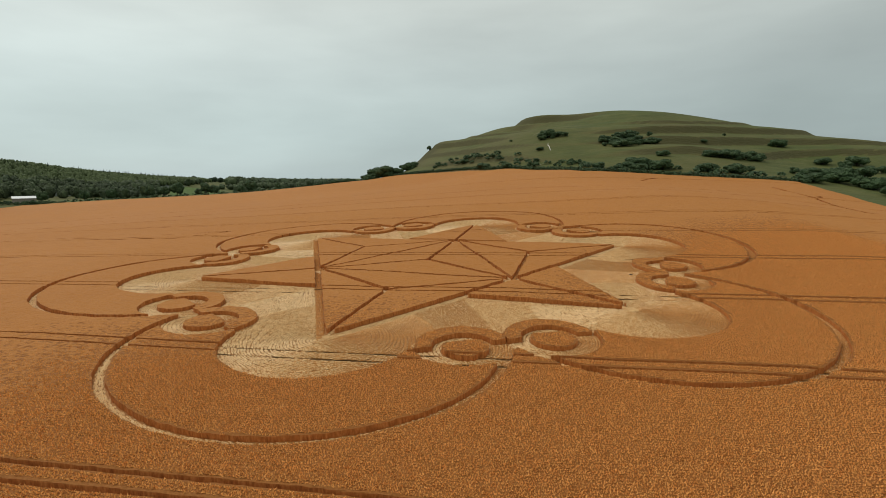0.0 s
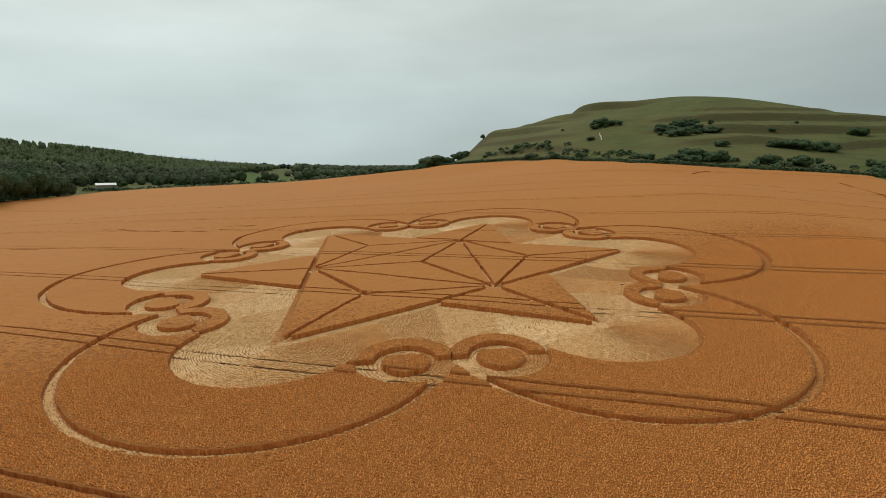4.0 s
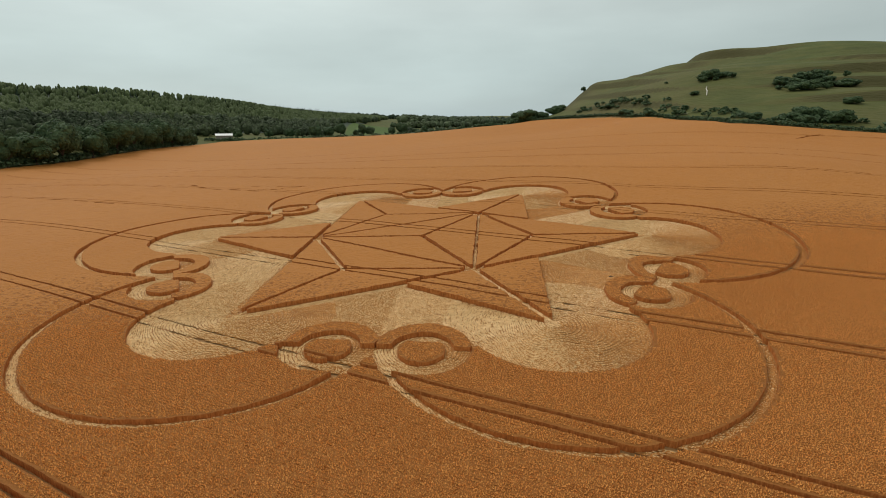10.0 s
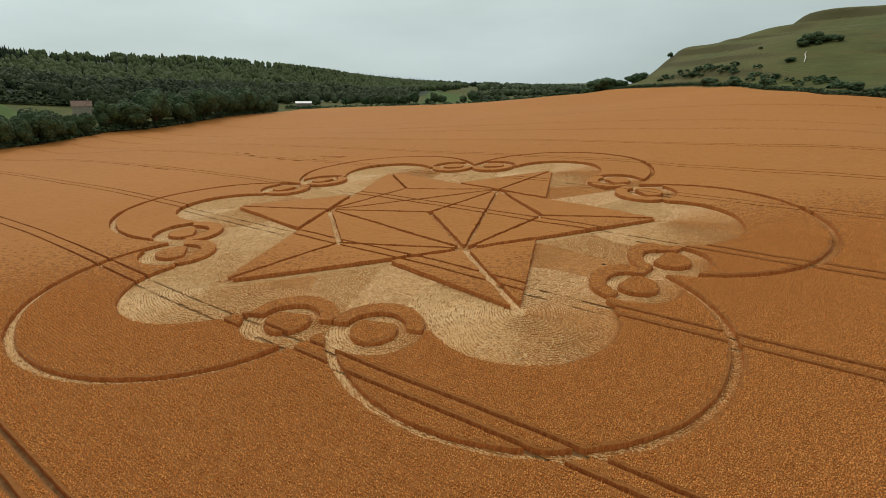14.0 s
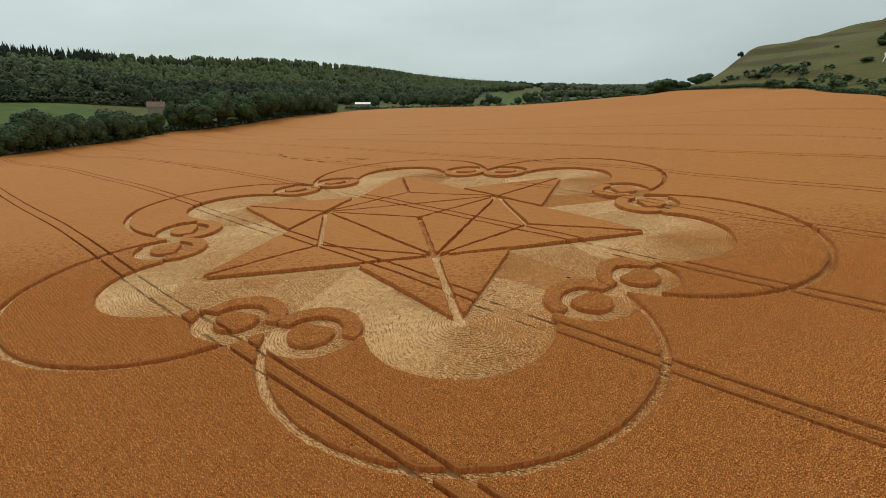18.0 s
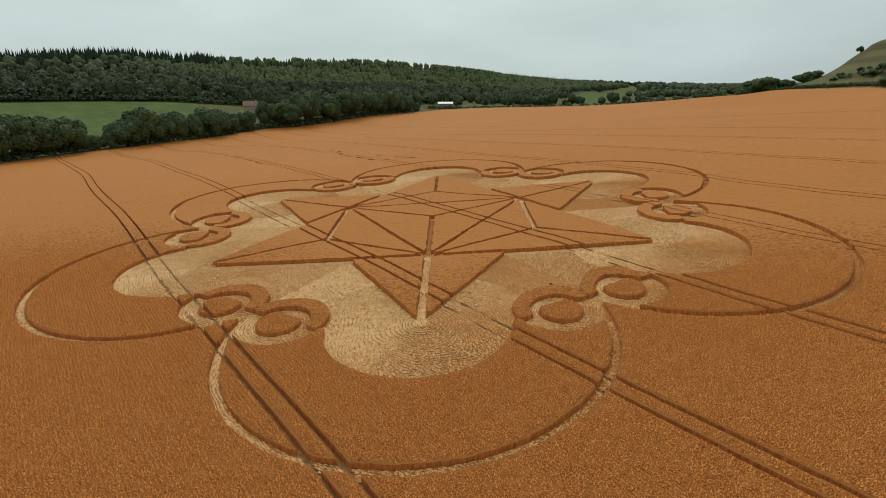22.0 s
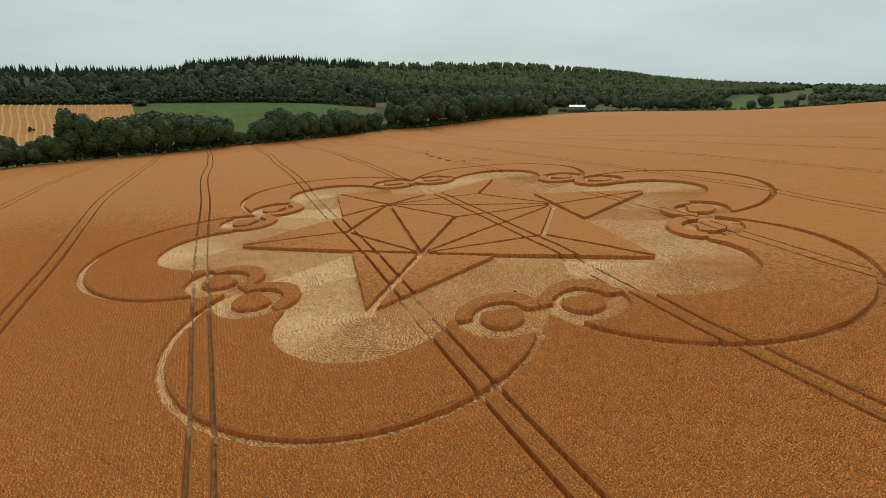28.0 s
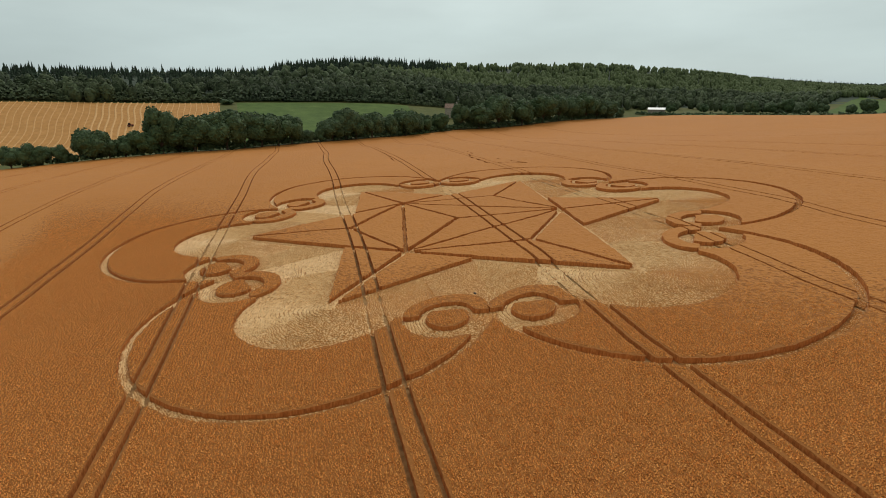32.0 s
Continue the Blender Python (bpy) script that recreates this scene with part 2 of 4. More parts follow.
    l.new(steep_dark_mix.outputs["Result"], shader.inputs["Base Color"])


bank_grass_and_shade(M_DOWN)

# the lie of the land: places and heights in metres, by landform
FIELD_WEST = [(-218, -43, -10.3), (-227, -12, -8.9), (-238, 25, -8), (-248, 57, -8.3), (-263, 87, -8.2), (-279, 126, -8.2), (-299, 174, -8.5), (-342, 240, -8.2), (-349, 290, -8), (-360, 357, -4.4),
              (-384, 449, -4.3), (-395, 496, -3.4), (177, 264, 15.5), (149, 270, 17.4), (122, 277, 19.1), (78, 295, 22), (54, 335, 23.4)]
FIELD_TOP = [(32, 380, 24), (8, 425, 24), (-20, 460, 22.9), (-55, 501, 20.5), (-95, 490, 15.8), (-150, 496, 10.1), (-205, 501, 6.1), (-261, 504, 3.3), (-314, 502, 1), (-367, 501, -1.7),
             (99, 259, 16.6), (26, 344, 21.2), (-172, 158, -1.2), (150, 190, 6.5), (165, 225, 10.5), (-110, -60, -5.5), (150, 25, 0)]
FIELD = FIELD_WEST + FIELD_TOP
VALLEY_NEAR = [(-300, -66, -9), (-340, -10, -3), (-330, 115, -1), (-442, 208, 9.5), (-385, 130, 4), (-461, 51, 13.5), (-435, -109, 15.5), (-430, -280, 10), (-520, 270, 15), (-540, 430, 10),
               (-500, 620, 4), (-330, 640, -1), (-180, 640, 6), (-560, 1160, 6)]
VALLEY_FAR = [(-600, 1300, 14), (-260, 1100, 0), (-800, 2000, 14), (0, 1200, 4), (300, -300, -8), (0, -300, -12), (450, 100, -4), (-2200, 3000, 30), (0, 3000, 30), (2500, 2500, 40),
              (3000, -2500, 30), (-3000, -3000, 40), (-430, 500, 0)]
VALLEY = VALLEY_NEAR + VALLEY_FAR
WOODED = [(-640, 60, 30), (-640, 300, 32), (-660, 520, 28), (-800, -220, 44), (-800, -60, 42), (-800, 110, 44), (-800, 245, 56), (-800, 360, 54), (-800, 480, 53),
          (-800, 600, 54), (-800, 780, 56), (-800, 1030, 47), (-800, 1200, 35), (-800, 1460, 24), (-660, 900, 20), (-1400, 500, 50), (-2500, 0, 50)]
HILL_FACE = [(72, 394, 42), (55, 444, 49), (130, 385, 43), (135, 330, 31), (170, 330, 30), (180, 278, 18), (245, 358, 28), (-16, 605, 50), (-31, 600, 36), (-46, 600, 24),
             (-62, 606, 14), (-95, 650, 6), (-60, 760, 12), (-20, 760, 40), (4, 590, 58), (22, 580, 60.5), (58, 567, 71), (80, 560, 73.5)]
HILL_TOP = [(95, 573, 84), (131, 575, 87), (175, 558, 87.5), (217, 522, 81.5), (256, 481, 68), (288, 445, 54.5), (313, 403, 43.5), (131, 760, 86), (250, 680, 82), (400, 560, 44),
            (420, 400, 30), (300, 270, 14), (480, 220, 16), (20, 780, 60), (90, 640, 86), (190, 600, 86), (240, 550, 80), (225, 205, 2)]
HILL = HILL_FACE + HILL_TOP


def formation_slope(x, y):
    """The ground that carries the pattern: a gentle rise, steeper to the north-east."""
    u, v = x / 100, (y - 90) / 100
    return 100 * (0.0132 * u + 0.0721 * v + 0.0013 * u * u + 0.0505 * u * v + 0.0051 * v * v + 0.0207)


PLOT = [(x, y, formation_slope(x, y)) for x in (-75, -40, -2, 35, 75) for y in (25, 60, 100, 140, 175)]
KNOTS = np.array(FIELD + VALLEY + WOODED + HILL + PLOT, float)


def bend(d2):
    return 0.5 * d2 * np.log(d2 + 1e-9)


def land_weights(knots):
    n = len(knots)
    xy = knots[:, :2] / 100
    a = np.zeros((n + 3, n + 3))
    a[:n, :n] = bend(((xy[:, None] - xy[None]) ** 2).sum(2)) + np.eye(n) * 0.002
    a[:n, n] = a[n, :n] = 1
    a[:n, n + 1:], a[n + 1:, :n] = xy, xy.T
    return np.linalg.solve(a, np.r_[knots[:, 2], 0, 0, 0])


LAND = land_weights(KNOTS)


def land(x, y):
    """Height of the bare ground at x, y (arrays or numbers)."""
    shape = np.broadcast(x, y).shape
    px, py = np.broadcast_to(np.asarray(x, float), shape).ravel() / 100, np.broadcast_to(np.asarray(y, float), shape).ravel() / 100
    out = LAND[-3] + LAND[-2] * px + LAND[-1] * py
    for (kx, ky, _), w in zip(KNOTS, LAND):
        out = out + w * bend((px - kx / 100) ** 2 + (py - ky / 100) ** 2)
    return out.reshape(shape)

rng = np.random.default_rng(7)


def value_noise(x, y, size, seed=0):
    """Smooth noise from -1 to 1 with lumps of about that many metres."""
    table = np.random.default_rng(100 + seed).uniform(-1, 1, (256, 256))
    u, v = np.asarray(x) / size + 1000, np.asarray(y) / size + 1000
    i, j = np.floor(u).astype(int), np.floor(v).astype(int)
    fu, fv = u - i, v - j
    fu, fv = fu * fu * (3 - 2 * fu), fv * fv * (3 - 2 * fv)
    i0, j0, i1, j1 = i % 256, j % 256, (i + 1) % 256, (j + 1) % 256
    return (table[i0, j0] * (1 - fu) + table[i1, j0] * fu) * (1 - fv) + (table[i0, j1] * (1 - fu) + table[i1, j1] * fu) * fv


def mesh_from(name, verts, tris=None, quads=None, mats=(), index=None, smooth=False):
    """A mesh from arrays of corners, triangles and quads."""
    me = bpy.data.meshes.new(name)
    tris = np.zeros((0, 3), int) if tris is None else np.asarray(tris, int)
    quads = np.zeros((0, 4), int) if quads is None else np.asarray(quads, int)
    loops = np.r_[tris.ravel(), quads.ravel()]
    sizes = np.r_[np.full(len(tris), 3), np.full(len(quads), 4)]
    starts = np.r_[0, np.cumsum(sizes)[:-1]] if len(sizes) else np.zeros(0, int)
    me.vertices.add(len(verts))
    me.vertices.foreach_set("co", np.asarray(verts, np.float32).ravel())
    me.loops.add(len(loops))
    me.loops.foreach_set("vertex_index", loops.astype(np.int32))
    me.polygons.add(len(sizes))
    me.polygons.foreach_set("loop_start", starts.astype(np.int32))
    for m in mats:
        me.materials.append(m)
    if index is not None:
        me.polygons.foreach_set("material_index", np.asarray(index, np.int32))
    me.update(calc_edges=True)
    me.polygons.foreach_set("use_smooth", np.full(len(sizes), bool(smooth)))
    me.validate()
    return me


def compact(verts, faces):
    used, back = np.unique(faces, return_inverse=True)
    return verts[used], back.reshape(faces.shape)


def part(name, bm, mat, parent, label=""):
    me = bpy.data.meshes.new(name)
    bm.to_mesh(me)
    bm.free()
    me.materials.append(mat)
    ob = new(name, me)
    ob.parent = parent
    return tagged(ob, label)


def box(bm, x0, x1, y0, y1, z0, z1):
    made = bmesh.ops.create_cube(bm, size=1.0, matrix=Matrix.LocRotScale(((x0 + x1) / 2, (y0 + y1) / 2, (z0 + z1) / 2), None, (x1 - x0, y1 - y0, z1 - z0)))
    return made["verts"]


def thing(name, m, label, category, group="", kind=""):
    ob = new(name)
    ob.matrix_world = m
    return tagged(ob, label, category, group, kind)


# ---- the ground: one sheet out to the horizon ----
def spread(lo, hi, step, reach, grow=1.22):
    inner = list(np.arange(lo, hi + step / 2, step))
    left, right, s = [lo], [inner[-1]], step
    while right[-1] < reach:
        s *= grow
        left.append(left[-1] - s)
        right.append(right[-1] + s)
    return np.array(left[:0:-1] + inner + right[1:])


def terraces(x, y, z):
    """The hill's old cultivation steps, level along the slope."""
    inside = np.clip((x + 30) / 60, 0, 1) * np.clip((y - 300 + 0.3 * x) / 40, 0, 1) * np.clip((z - 26) / 8, 0, 1) * np.clip((68 - z) / 8, 0, 1)
    step = z + 2.5 * value_noise(x, y, 70, 3)
    saw = (step / 10.5) % 1.0
    return inside * 5.0 * (np.clip(saw / 0.13, 0, 1) - saw) * np.clip(0.6 + 0.9 * value_noise(x, y, 90, 9), 0, 1.1)


BENCH_IN = [-500, 46, 58, 64, 69, 73.3, 80.5, 84.8, 86.6, 90, 500]
BENCH_OUT = [-500, 46, 59.3, 61.0, 64.5, 67.5, 75.5, 77.0, 85.5, 90, 500]


def ground_height(x, y):
    """The land with the hill's benches, its steep top bank and its terraces."""
    z = land(x, y)
    on_hill = np.clip((x + 45) / 25, 0, 1) * np.clip((175 - x) / 40, 0, 1) * np.clip((y - 330) / 60, 0, 1)
    z = z + on_hill * (np.interp(z, BENCH_IN, BENCH_OUT) - z)
    return z + terraces(x, y, z)


def finer(a, lo, hi, step):
    return np.unique(np.r_[a[(a < lo - step / 2) | (a > hi + step / 2)], np.arange(lo, hi + step / 2, step)])


gx, gy = finer(spread(-480, 400, 7, 4600), -60, 340, 3.0), finer(spread(-100, 720, 7, 4600), 270, 640, 3.0)
GX, GY = np.meshgrid(gx, gy, indexing="ij")
GZ = ground_height(GX, GY)
far_off = np.hypot(GX, GY)
GZ = np.where(far_off > 2600, np.clip(GZ, 0, 90), GZ) * np.clip((5200 - far_off) / 1500, 0.25, 1)
GZ += np.where((far_off > 1900), 10 * value_noise(GX, GY, 420, 5), 0)
ni, nj = GX.shape
ids = np.arange(ni * nj).reshape(ni, nj)
gq = np.stack([ids[:-1, :-1], ids[1:, :-1], ids[1:, 1:], ids[:-1, 1:]], -1).reshape(-1, 4)


# ---- the wheat field: its bounds, its wheel tracks, the pattern in it ----
EDGE = np.array([(-212, -90), (-218, -43), (-227, -12), (-238, 25), (-248, 57), (-263, 87), (-279, 126), (-299, 174), (-342, 240), (-349, 290), (-360, 357), (-384, 449), (-395, 496), (-367, 501),
                 (-261, 504), (-150, 496), (-95, 490), (-55, 501), (-20, 460), (8, 425), (32, 380), (54, 335), (78, 295), (122, 277), (177, 264), (172, 225), (168, 190), (190, 100), (180, -90)], float)


def inside_field(x, y):
    """Signed distance to the field's edge, positive within."""
    best = np.full(x.shape, 1e9)
    odd = np.zeros(x.shape, bool)
    for (ax, ay), (bx, by) in zip(EDGE, np.roll(EDGE, -1, 0)):
        ex, ey = bx - ax, by - ay
        u = np.clip(((x - ax) * ex + (y - ay) * ey) / (ex * ex + ey * ey), 0, 1)
        best = np.minimum(best, np.hypot(x - ax - u * ex, y - ay - u * ey))
        if abs(ey) > 1e-6:
            odd ^= ((ay > y) != (by > y)) & (x < ex * (y - ay) / ey + ax)
    return np.where(odd, best, -best)


tilled = inside_field((GX[:-1, :-1] + GX[1:, 1:]) / 2, (GY[:-1, :-1] + GY[1:, 1:]) / 2).ravel() > -3
cx, cy = ((GX[:-1, :-1] + GX[1:, 1:]) / 2).ravel(), ((GY[:-1, :-1] + GY[1:, 1:]) / 2).ravel()
wooded = (cx < -470 - np.clip(cy - 700, 0, 2000) * 0.22) & (cx > -900) & (cy > -360) & (cy < 1560)
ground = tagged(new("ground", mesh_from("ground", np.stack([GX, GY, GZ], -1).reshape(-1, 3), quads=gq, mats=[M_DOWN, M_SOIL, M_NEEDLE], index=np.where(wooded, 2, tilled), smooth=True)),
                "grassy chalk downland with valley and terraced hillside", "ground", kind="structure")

TRACKS = [-94, -69, -44, -18, 6.5, 29.5, 53.45, 78.4, 104.1, 130.4, 154.5, 180.0, 206.0] + [229.5 + 25 * k for k in range(13)]


def track_y(k, x):
    """Where the pair of wheel tracks k runs at x."""
    wander = 0.9 * np.sin(x / 37.0 + k) * np.clip((-x - 60) / 60, 0, 1) + 0.25 * np.sin(x / 13.0 + 2 * k)
    return TRACKS[k] - 0.122 * x + wander - {6: -0.45, 7: 0.4, 8: 2.3, 9: 3.6, 10: 4.0, 11: 4.0}.get(k, 0.0) * np.clip((x - 22) / 28, 0, 1.05)


HEART, AXIS, TIP = (-2.9, 99.0), 13.9, 41.0
LOBE, RING, EYE_R, EYE_OFF, EYE_ON = 11.0, 22.0, 5.6, 5.3, 42.6


def polar(r, degrees):
    return np.array([HEART[0] + r * math.cos(radians(AXIS + degrees)), HEART[1] + r * math.sin(radians(AXIS + degrees))])


tip_e, tip_ne, tip_n, tip_nw, tip_w, tip_s = [polar(TIP, 60 * k) for k in range(6)]
mid_e, mid_ne, mid_n, mid_nw, mid_w, mid_s = [polar(TIP / 2, 60 * k) for k in range(6)]
dent = [polar(TIP / math.sqrt(3), 60 * k + 30) for k in range(6)]
heart = np.array(HEART)
# the big triangle, the fold lines within it, and the ridges of the three tips behind it
LINES = [(tip_w, tip_e, 0.55), (tip_e, tip_n, 0.5), (tip_n, tip_w, 0.52),
         (mid_s, mid_ne, 0.34), (mid_ne, mid_nw, 0.34), (mid_nw, mid_s, 0.34), (heart, mid_s, 0.5), (heart, mid_ne, 0.34), (heart, mid_nw, 0.34),
         (tip_w, mid_w, 0.36), (mid_w, mid_s, 0.34), (mid_w, mid_nw, 0.5), (tip_e, mid_e, 0.36), (mid_e, mid_s, 0.34), (mid_e, mid_ne, 0.5),
         (tip_n, mid_n, 0.36), (mid_n, mid_ne, 0.34), (mid_n, mid_nw, 0.34), (tip_s, mid_s, 0.62), (tip_ne, mid_ne, 0.38), (tip_nw, mid_nw, 0.38)]


def line_distance(x, y, a, b):
    ex, ey = b - a
    u = np.clip(((x - a[0]) * ex + (y - a[1]) * ey) / (ex * ex + ey * ey), 0, 1)
    return np.hypot(x - a[0] - u * ex, y - a[1] - u * ey)


def half_planes(px, py, r, step, turn):
    """Signed distance to a regular polygon or its star arms: the largest of side distances."""
    out = np.full(px.shape, -1e9)
    for k in range(step):
        a = radians(AXIS + turn + 360 / step * k)
        out = np.maximum(out, px * math.cos(a) + py * math.sin(a) - r)
    return out


def fold(px, py):
    """Turn any place into the sector of the nearest tip: along its axis, across it."""
    a = np.arctan2(py, px) - radians(AXIS)
    a = (a + math.pi / 6) % (math.pi / 3) - math.pi / 6
    r = np.hypot(px, py)
    return r * np.cos(a), r * np.sin(a)


def eye_frame(px, py):
    """The same for the nearest pair of eyes, between two tips; across is made positive."""
    a = np.arctan2(py, px) - radians(AXIS + 30)
    a = (a + math.pi / 6) % (math.pi / 3) - math.pi / 6
    r = np.hypot(px, py)
    return r * np.cos(a), np.abs(r * np.sin(a))


def pattern(x, y):
    """Positive where the wheat stands, in metres from the nearest edge; and which piece it is (0 field, 1 star, 2 disc, 3 crescent)."""
    px, py = x - HEART[0], y - HEART[1]
    # the eastern rings were set out a little askew
    skew = np.exp(-((((np.degrees(np.arctan2(py, px)) + 180) % 360 - 180) - 2) / 28) ** 2) * np.clip((np.hypot(px, py) - 38) / 3, 0, 1) * radians(2.1)
    tx, ty = px * np.cos(skew) - py * np.sin(skew), px * np.sin(skew) + py * np.cos(skew)
    star = np.minimum(half_planes(px, py, TIP / 2, 3, 60), half_planes(px, py, TIP / 2, 3, 0))
    lines = np.full(x.shape, 1e9)
    for a, b, w in LINES:
        lines = np.minimum(lines, line_distance(x, y, a, b) - w)
    along, across = fold(tx, ty)
    from_tip = np.hypot(along - TIP - 0.6, across)
    e_along, e_across = eye_frame(tx, ty)
    eye = np.hypot(e_along - EYE_ON, e_across - EYE_OFF)
    hexagon = half_planes(px, py, EYE_ON - 0.6, 6, 30)
    flat = np.minimum(np.minimum(hexagon, from_tip - LOBE), eye - EYE_R)
    push = 0.8 * np.clip(np.cos(np.arctan2(ty, tx) - radians(-25)) * 1.5, 0, 1)
    # the south-western ring is a little tighter
    tight = 0.35 * np.exp(-((np.degrees(np.arctan2(ty, tx)) + 106) / 28) ** 2)
    ring = np.where((along > 25), np.abs(np.hypot(along - TIP - 0.3 - push, across) - RING + tight) - 0.54, 1e9)
    field = np.minimum(flat, ring)
    star_in = np.minimum(-star, lines)
    disc = np.minimum(2.6 - np.hypot(e_along - EYE_ON - 0.5, e_across - EYE_OFF), e_along - EYE_ON + 1.15)
    crescent = np.minimum(np.minimum(5.35 - np.hypot(e_along - EYE_ON + 0.35, e_across - EYE_OFF), eye - 3.5), np.minimum(EYE_ON - 0.35 - e_along, e_across - 0.12))
    stack = np.stack([field, star_in, disc, crescent])
    return stack.max(0), stack.argmax(0)


def nearness(x, y):
    """1 over the ground that has ears of its own, fading to 0 at its rim."""
    return np.clip(np.minimum(np.minimum((x + 71.5) / 42, (91.5 - x) / 8), np.minimum((y - 17) / 8, (187 - y) / 22)), 0, 1)


def reach_of_walk(x, y):
    """1 under the arc of the flight round the star, fading out towards the pattern and past it."""
    px, py = x - HEART[0], y - HEART[1]
    a = np.clip(np.arctan2(py, px), radians(-93), radians(-22))
    away = np.hypot(px - 98 * np.cos(a), py - 98 * np.sin(a))
    return np.clip((76 - away) / 24, 0, 1)


FINE_STEP = 0.46
FINE_X = np.arange(-72.0, 92.01, FINE_STEP)
xs = np.r_[np.arange(-515, -190, 4.0), np.arange(-190, -72, 2.0), FINE_X, np.arange(93, 218, 2.0)]
offsets, which = [], []
RUT, HALF = 0.99, 0.24
WIDTHS = np.array([HALF if k < 9 else 0.16 if k < 12 else 0.1 if k in (12, 13, 15) else -0.5 for k in range(len(TRACKS))])


def rut_lines(w):
    """Offsets across a pair of ruts of half width w."""
    if w < 0:
        return list(np.linspace(-1.4, 1.4, 4))
    half = [-RUT - w - 0.3, -RUT - w - 0.03, -RUT - w + 0.03, -RUT, -RUT + w - 0.03, -RUT + w + 0.03, -0.35, 0, 0.35]
    return half + [-c for c in half[5::-1]]


for k in range(len(TRACKS) - 1):
    gap = TRACKS[k + 1] - TRACKS[k]
    step = 0.36 if 3 < k < 11 else 2.5
    close, after = rut_lines(WIDTHS[k]), rut_lines(WIDTHS[k + 1])
    rest = np.linspace(close[-1], gap + after[0], max(2, int(round((gap - 3) / step))) + 1)[1:-1]
    for c in list(close) + list(rest):
        offsets.append((k, c, c / gap))
K_OF = np.array([o[0] for o in offsets])
C_OF = np.array([o[1] for o in offsets])
F_OF = np.array([o[2] for o in offsets])
lower = np.stack([track_y(k, xs) for k in range(len(TRACKS))], 1)
WX = np.repeat(xs[:, None], len(offsets), 1)
gap_of = np.array([TRACKS[k + 1] - TRACKS[k] for k in K_OF])
blend = np.clip((C_OF - 1.6) / (gap_of - 3.2), 0, 1)
WY = (lower[:, K_OF] + C_OF) * (1 - blend) + (lower[:, K_OF + 1] + C_OF - gap_of) * blend
stand, piece = pattern(WX, WY)
jag = 0.10 * value_noise(WX, WY, 0.55, 1) + 0.07 * value_noise(WX, WY, 1.7, 2)
fine_zone = (WX > -71) & (WX < 91) & (WY > 18) & (WY < 185)
stand = stand + np.where(fine_zone, jag, 0)
off = np.minimum(np.abs(C_OF), np.abs(gap_of - C_OF))
rut = np.abs(off - RUT) - np.where(np.abs(C_OF) < np.abs(gap_of - C_OF), WIDTHS[K_OF], WIDTHS[K_OF + 1])
narrow = 0.09 * np.clip((-WX - 30) / 30, 0, 1) * np.clip((WIDTHS[K_OF] - 0.1) / 0.1, 0, 1)[None, :]
stand = np.where(np.abs(rut[None, :]) < 0.6, np.minimum(stand, rut[None, :] + narrow + 0.04 * value_noise(WX, WY, 0.7, 4)), stand)
# streaks where wind and rain have lodged the crop, and a loop of wheel marks under the crest
LODGED = [((-102, 144.3), (-86, 139.3), 0.5), ((-86, 139.3), (-70, 137.5), 0.7), ((-70, 137.5), (-60, 145), 0.6), ((-79, 145.1), (-58, 146.2), 0.4), ((-131, 118.5), (-98, 113.3), 0.45),
          ((-98, 113.3), (-85, 116.5), 0.3), ((-212, 179), (-199, 180.5), 0.9), ((-113, 148), (-98, 145.2), 0.4), ((97, 258), (101, 264), 1.2), ((101, 264), (107, 268), 1.2), ((90, 252.7), (97, 258), 0.35),
          ((150, 241.2), (148, 224.7), 1.4), ((148, 224.7), (149, 212), 1.5), ((149, 212), (143, 195), 1.4), ((143, 195), (128, 157), 1.3),
          ((148, 212), (155, 216), 1.4), ((11, 340), (16, 352), 1.3), ((8, 346), (16, 352), 0.5)]
lodged = np.full(WX.shape, 1e9)
for a, b, w in LODGED:
    lodged = np.minimum(lodged, line_distance(WX, WY, np.array(a), np.array(b)) - (0.6 if w > 1 else 0.38) * w)
lodged = lodged - 0.4 * value_noise(WX, WY, 2.0, 41)
stand = np.minimum(stand, lodged)
stand = np.minimum(stand, inside_field(WX, WY) + 0.6 * value_noise(WX, WY, 5, 6))
stand = np.clip(stand, -3, 3)
WZ = land(WX, WY)
WAVE = 0.025 * value_noise(WX, WY, 1.1, 8) + 0.10 * value_noise(WX, WY, 9, 7)
tufts = rng.uniform(-1, 1, WX.shape) * 0.045 + WAVE
TOP = WZ + 0.78 - 0.12 * nearness(WX, WY) * reach_of_walk(WX, WY) + tufts


